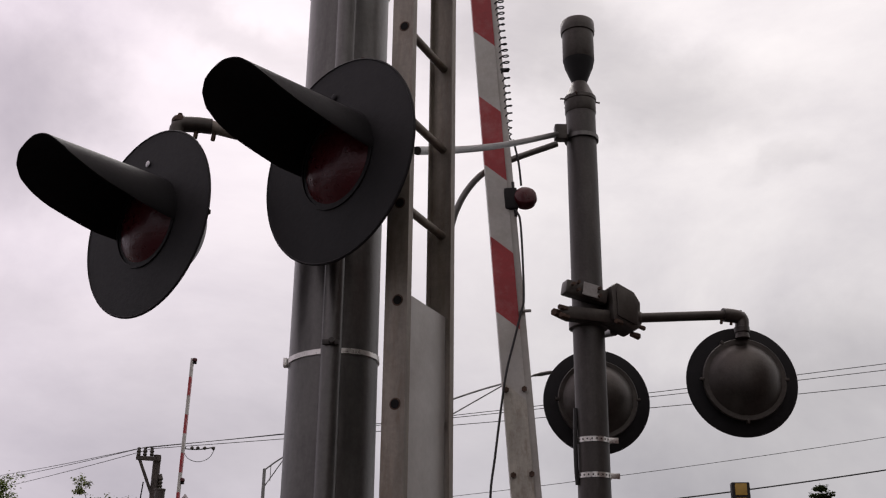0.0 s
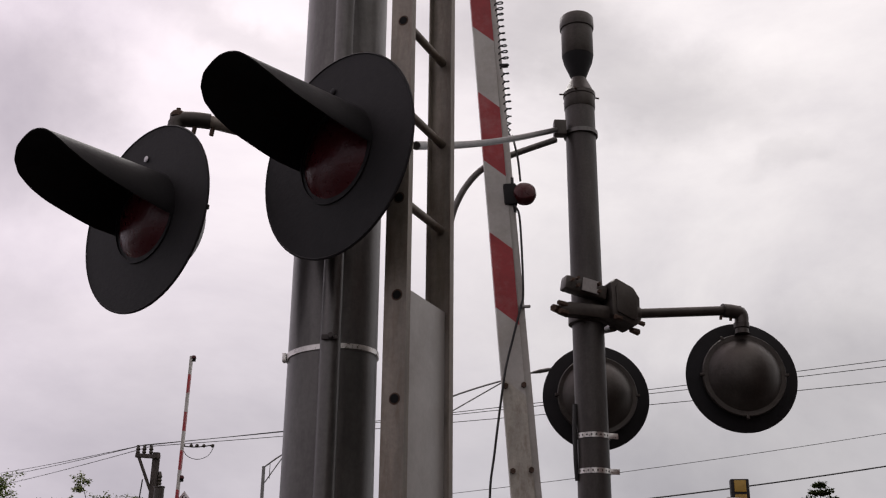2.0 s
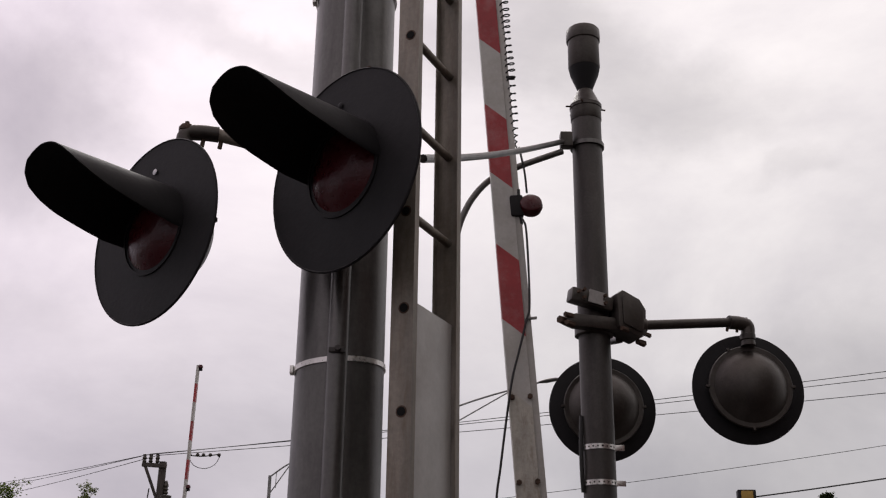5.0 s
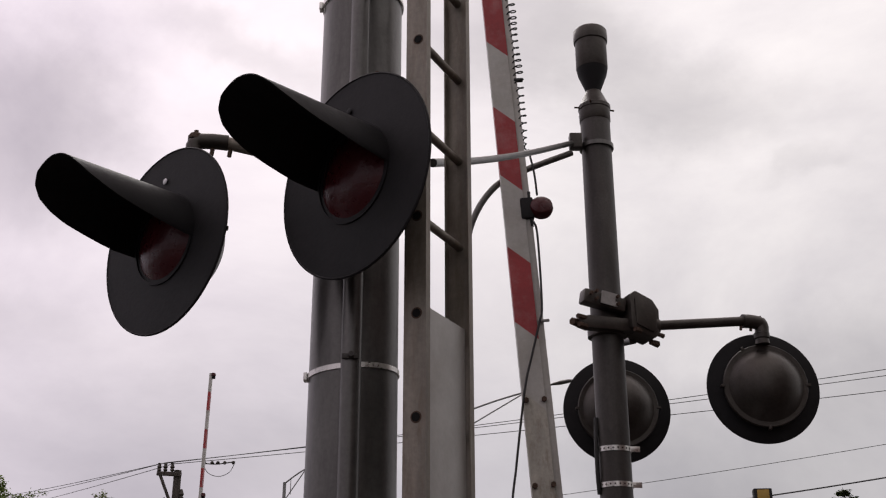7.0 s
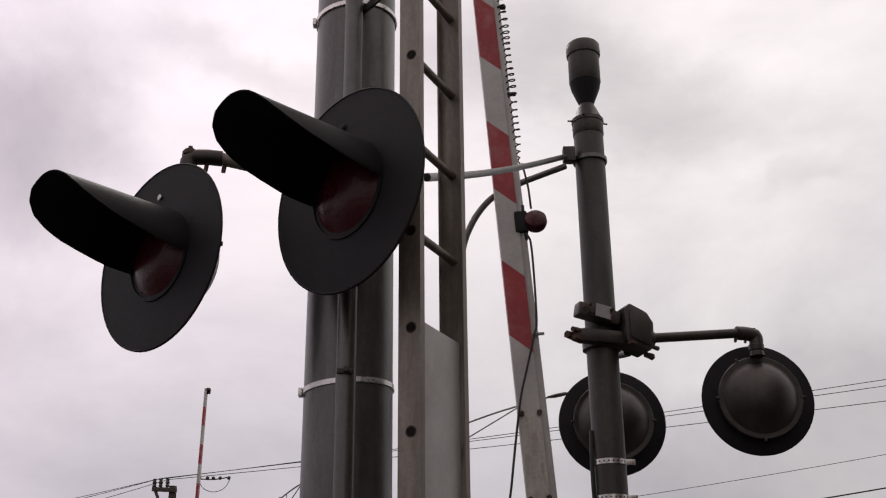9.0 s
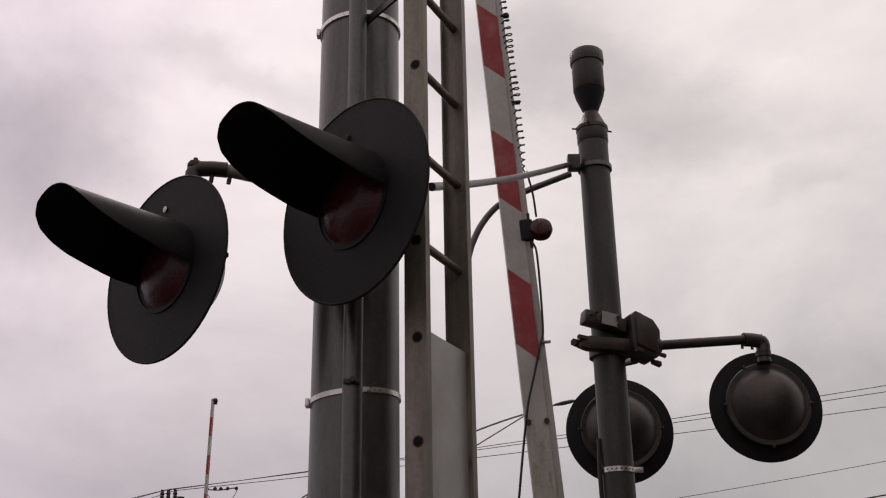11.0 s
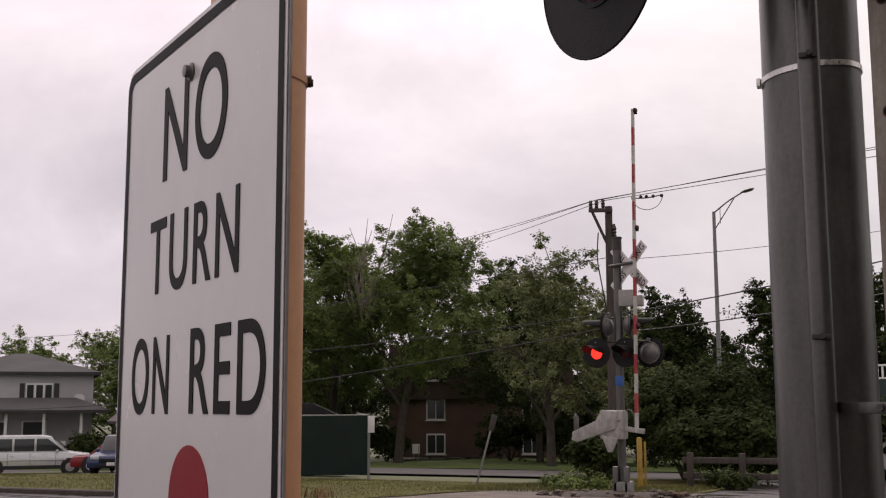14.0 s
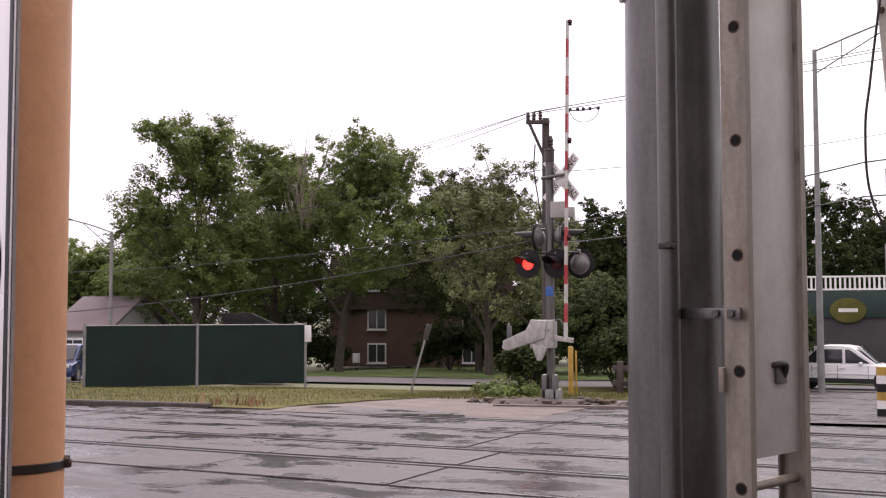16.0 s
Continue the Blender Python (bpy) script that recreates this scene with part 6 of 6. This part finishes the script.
def tree(name, label, x, y, height, wide, seed, leaf_mat, sprays=420, per=44, leaf=0.095, low=0.16, lean=None, bare=False):
    rng = np.random.default_rng(seed)
    rr = random.Random(seed)
    t = thing(name, label, "tree", (x, y, ground_z(y, x)))
    top = height * 0.80
    bm = bmesh.new()
    lean = rr.uniform(-0.4, 0.4) if lean is None else lean
    sway = lambda z: Vector((lean * (z / top) ** 1.5, 0.25 * math.sin(z * 0.6 + seed) * z / top, z))
    tube([sway(top * k / 8) for k in range(9)], [0.035 * height * (1 - 0.86 * k / 8) * 0.52 + 0.03 for k in range(9)], 10, bm)
    blobs = []
    limbs = 15
    for k in range(limbs):
        f = k / (limbs - 1)
        a, h0 = k * 2.4 + seed, height * (low + 0.02 + 0.50 * f)
        r = wide * 0.5 * rr.uniform(0.50, 0.95) * (1.0 - 0.62 * f ** 1.6)
        root = sway(min(h0, top))
        tip = root + Vector((r * math.cos(a), r * math.sin(a), height * rr.uniform(0.13, 0.24)))
        elbow = root.lerp(tip, 0.5) + Vector((0, 0, height * 0.012))
        q = 1.0 - 0.5 * f
        tube(bend([root - Vector((0, 0, 0.3)), elbow, tip], 3), [0.12 * q, 0.10 * q, 0.085 * q, 0.07 * q, 0.055 * q, 0.04 * q, 0.03 * q][:7], 6, bm)
        s = wide * rr.uniform(0.12, 0.20)
        blobs.append((tip, (s, s, s * rr.uniform(0.65, 0.95))))
        mid = root.lerp(tip, 0.62)
        blobs.append((mid, (s * 0.9, s * 0.9, s * 0.7)))
        for e in range(2):
            out = tip + Vector((rr.uniform(-1, 1), rr.uniform(-1, 1), rr.uniform(-0.2, 0.9))).normalized() * s * 1.15
            tube([elbow, elbow.lerp(out, 0.6) + Vector((0, 0, 0.15)), out], [0.05 * q, 0.035 * q, 0.018], 5, bm)
            blobs.append((out, (s * 0.55, s * 0.55, s * 0.5)))
    for k in range(5):
        a = k * 2.1 + seed
        root = sway(top * 0.82)
        tip = root + Vector((wide * 0.16 * math.cos(a), wide * 0.16 * math.sin(a), height * (0.12 + 0.035 * k)))
        tube([root, root.lerp(tip, 0.5), tip], [0.06, 0.04, 0.015], 6, bm)
        s = wide * rr.uniform(0.085, 0.125)
        blobs.append((root.lerp(tip, 0.8), (s, s, s * 1.35)))
    part("trunk", bm, BARK, t)
    v, f = leaf_cloud(rng, blobs, sprays, per, leaf)
    me = bpy.data.meshes.new("crown")
    me.from_pydata(v.tolist(), [], f.tolist())
    crown = finish("crown", me, leaf_mat, False)
    crown.parent = t
    if bare:
        bm = bmesh.new()
        for k in range(26):
            p0 = Vector((-wide * 0.12 + rr.uniform(-0.6, 0.6), -wide * 0.2, height * rr.uniform(0.58, 0.78)))
            p1 = p0 + Vector((rr.uniform(-1.2, 1.2), rr.uniform(-0.6, 0.6), height * rr.uniform(0.14, 0.28)))
            tube([p0, (p0 + p1) / 2 + Vector((rr.uniform(-0.2, 0.2), 0, 0.1)), p1], [0.045, 0.028, 0.012], 5, bm)
        part("deadwood", bm, DRYWOOD, t, "bare grey dead twigs")
    return t


def shrub(name, label, x, y, height, wide, seed, leaf_mat, clumps=160, per=22, leaf=0.10):
    rng = np.random.default_rng(seed)
    t = thing(name, label, "bush", (x, y, ground_z(y, x)))
    for k in range(7):
        a = k * 2.4
        part("stem", tube([(0.05 * math.cos(a), 0.05 * math.sin(a), 0), (wide * 0.22 * math.cos(a), wide * 0.22 * math.sin(a), height * 0.6)], [0.04, 0.015], 6), BARK, t)
    blobs = [((0, 0, height * 0.48), (wide * 0.42, wide * 0.42, height * 0.44))]
    for k in range(5):
        a = k * 1.3 + seed
        blobs.append(((wide * 0.28 * math.cos(a), wide * 0.28 * math.sin(a), height * (0.35 + 0.08 * k)), (wide * 0.22, wide * 0.22, height * 0.24)))
    v, f = leaf_cloud(rng, blobs, clumps, per, leaf, 0.5)
    v[:, 2] = np.maximum(v[:, 2], 0.02)
    me = bpy.data.meshes.new("foliage")
    me.from_pydata(v.tolist(), [], f.tolist())
    finish("foliage", me, leaf_mat, False).parent = t
    return t


MAPLE = "broad leafy green maple behind the fenced yard"
for row in ((-30.6, 51.4, 14.9, 9.2, 1, LEAF, 1750, 0.10, 0.3), (-30.5, 60.0, 15.0, 9.0, 2, LEAF, 1400, 0.12, 0.3), (-25.2, 57.5, 13.2, 9.8, 3, LEAF, 1600, 0.22, 2.4), (-24.7, 74.0, 13.2, 9.0, 5, LEAF_DARK, 700, 0.22, 0.0),
            (-42.0, 62.0, 9.6, 10.0, 6, LEAF, 800, 0.10, 0.0), (-37.5, 58.0, 10.0, 8.0, 16, LEAF, 700, 0.08, 0.0), (-19.0, 64.0, 11.2, 9.0, 17, LEAF_DARK, 800, 0.16, 0.0), (-33.0, 68.0, 12.6, 10.0, 18, LEAF_DARK, 700, 0.10, 0.0), (-13.6, 66.0, 9.8, 9.0, 19, LEAF_DARK, 700, 0.10, 0.0)):
    tree("maple_tree", MAPLE, row[0], row[1], row[2], row[3], row[4], row[5], row[6], 52 if row[6] > 1000 else 44, 0.078 if row[6] > 1000 else 0.09, low=row[7], lean=row[8], bare=row[4] == 3)
tree("pale_tree", "sparse light green tree with gaps in its crown", -15.1, 52.7, 11.0, 6.6, 4, LEAF_PALE, 720, 40, 0.068)
tree("pale_tree", "thin light green young tree behind the far gate", -11.8, 50.0, 8.6, 5.0, 24, LEAF_PALE, 520, 40, 0.068)
for row in ((-9.6, 59.0, 9.0, 7.0, 7), (-4.6, 60.0, 10.2, 8.0, 8), (0.2, 61.0, 11.0, 8.0, 9), (5.0, 66.0, 9.9, 8.0, 10), (3.0, 72.0, 10.2, 8.0, 20)):
    tree("maple_tree", "dense dark green tree beyond the street", row[0], row[1], row[2], row[3], row[4], LEAF_DARK, 700, low=0.08)


def conifer(label, x, y, height, spread, seed):
    """A spruce: a straight trunk with tiers of drooping boughs that shorten to a pointed top."""
    rng, rr = np.random.default_rng(seed), random.Random(seed)
    t = thing("spruce_tree", label, "tree", (x, y, ground_z(y, x)))
    bm = bmesh.new()
    tube([(0, 0, height * k / 6) for k in range(7)], [0.22 * (1 - k / 6.3) for k in range(7)], 8, bm)
    blobs, z = [], height * 0.18
    while z < height * 0.985:
        r = min(spread * (height - z), 4.4) + 0.10
        for k in range(7):
            a, q = k * math.tau / 7 + z * 1.9 + rr.uniform(-0.3, 0.3), r * rr.uniform(0.7, 1.12)
            tip = Vector((q * math.cos(a), q * math.sin(a), z + 0.10 * q))
            tube([(0, 0, z - 0.1), tip * 0.6 + Vector((0, 0, z * 0.4 - 0.08 * q)), tip], [0.05, 0.03, 0.01], 4, bm)
            for f in (0.45, 0.75, 1.0):
                m = Vector((0, 0, z)).lerp(tip, f) - Vector((0, 0, 0.10 * q * (1 - f)))
                w = 0.16 + 0.22 * q * (1.15 - f) * 0.5
                blobs.append((m, (w, w, 0.13)))
        z += 0.42 + 0.03 * (height - z)
    part("trunk", bm, BARK, t)
    v, f = leaf_cloud(rng, blobs, 1700, 11, 0.075, 0.45)
    me = bpy.data.meshes.new("crown")
    me.from_pydata(v.tolist(), [], f.tolist())
    finish("crown", me, LEAF_DARK, False).parent = t
    return t


conifer("tall dark pointed spruce beyond the dark roof", 23.8, 66.0, 14.2, 0.60, 30)
tree("tall_tree", "pale open-crowned tree beside the dark roof", 18.6, 64.0, 10.9, 5.5, 31, LEAF_PALE, 400, 36)
for row in ((-20, 88, 10.0, 12, 70), (-28, 90, 11.0, 12, 71), (-36, 88, 10.0, 12, 72), (-44, 84, 9.0, 12, 73), (-12, 88, 9.0, 12, 74), (-5, 84, 9.0, 12, 75), (-50, 78, 8.5, 11, 76), (-30, 82, 6.0, 9, 77), (-38, 76, 5.0, 9, 78), (-46, 70, 4.5, 8, 79), (-23.5, 84, 6.0, 9, 80), (-8, 79, 6.0, 9, 81), (0, 82, 7.0, 10, 82), (7, 84, 7.0, 10, 83)):
    tree("background_tree", "dark leafy tree in the belt behind the flats", row[0], row[1], row[2], row[3], row[4], LEAF_DARK, 480, 36, 0.13, low=0.0)
for row in ((-58, 66, 9.0, 9, 40), (-53, 69, 9.6, 10, 41), (-63, 62, 9.8, 9, 42), (-47.5, 66, 8.0, 9, 43), (-41.5, 56.5, 7.6, 5.0, 44)):
    tree("maple_tree", "leafy tree behind the grey house", row[0], row[1], row[2], row[3], row[4], LEAF, 560)
shrub("shrub", "round dark green bush beside the far gate", -6.75, 27.0, 1.55, 1.7, 51, LEAF_DARK, 150, 22, 0.07)
shrub("shrub", "large rounded green bush behind the far gate", -6.2, 37.0, 4.3, 5.6, 52, LEAF_DARK, 700, 40, 0.075)
shrub("shrub", "large rounded green bush behind the far gate", -1.6, 39.5, 3.4, 4.2, 53, LEAF_DARK, 500, 40, 0.075)
for x, y, h, w, s in ((-21.8, 67.0, 3.4, 4.6, 54), (-18.2, 66.0, 3.6, 5.0, 55), (-31.5, 70.0, 2.6, 3.4, 56), (-15.6, 60.0, 4.4, 6.0, 57), (-11.0, 57.0, 3.2, 5.0, 58), (-37.0, 50.0, 2.6, 4.0, 59), (-41.0, 51.0, 2.0, 3.0, 60)):
    shrub("shrub", "dark green foundation shrub by the buildings", x, y, h, w, s, LEAF_DARK, 380, 34, 0.09)
shrub("weed_clump", "low bright green weeds at the gravel's edge", -6.9, 25.8, 0.34, 1.9, 61, LEAF, 90, 20, 0.05)
shrub("weed_clump", "low green weeds by the timber fence", -3.9, 29.9, 0.45, 1.6, 62, LEAF_DARK, 80, 20, 0.05)
shrub("shrub", "dark bush filling the gap behind the timber fence", -4.6, 34.2, 2.3, 5.0, 63, LEAF_DARK, 480, 36, 0.075)


# ---- rails and crossing panels ----
def along(y0, x):
    return y0 + TRACK_SLOPE * (x + 1.7)


TURN = math.atan(TRACK_SLOPE)
for k, y0 in enumerate((10.95, 12.42, 14.42, 15.86)):
    tr = thing("rail", "worn steel rail set flush in the crossing", "rail", (-5.0, along(y0, -5.0), 0), math.degrees(TURN), "rails")
    part("head", prism([(-0.036, -0.05), (0.036, -0.05), (0.036, 0.010), (0.030, 0.016), (-0.030, 0.016), (-0.036, 0.010)], 90.0, Matrix.Rotation(radians(90), 4, "Z")), RAIL, tr)
    part("flangeway", box((90.0, 0.19, 0.006), (0, 0.135 if k % 2 == 0 else -0.135, 0.004)), DARK_GAP, tr, "dark flangeway groove")
    part("seam", box((90.0, 0.06, 0.006), (0, -0.07 if k % 2 == 0 else 0.07, 0.004)), DARK_GAP, tr)
surface = tagged(thing("pavement_crossing", "wet grey concrete panels between the rails", "paving", (-5.0, along(13.5, -5.0), 0), math.degrees(TURN)), kind="structure")
PL = 2.44
panel_mesh = {}
for y0, depth in ((10.18, 1.30), (11.685, 1.18), (13.42, 1.76), (15.14, 1.15), (16.58, 1.0)):
    for i in range(-7, 8):
        if depth not in panel_mesh:
            bm = box((PL - 0.035, depth - 0.03, 0.05), (0, 0, -0.012), None, 0.008)
            me = bpy.data.meshes.new("panel")
            bm.to_mesh(me)
            bm.free()
            me.materials.append(WET_PANEL)
            panel_mesh[depth] = me
        if i * PL - 5.0 < -8.0 and along(y0, i * PL - 5.0) + depth / 2 > 17.0:
            continue    # the verge lies here
        ob = new("panel", panel_mesh[depth])
        ob.parent = surface
        ob.location = (i * PL + (0.6 if y0 < 13 else 0.0), (y0 - 13.5) * math.cos(TURN), 0.002 * ((i * 7 + int(y0 * 10)) % 3))
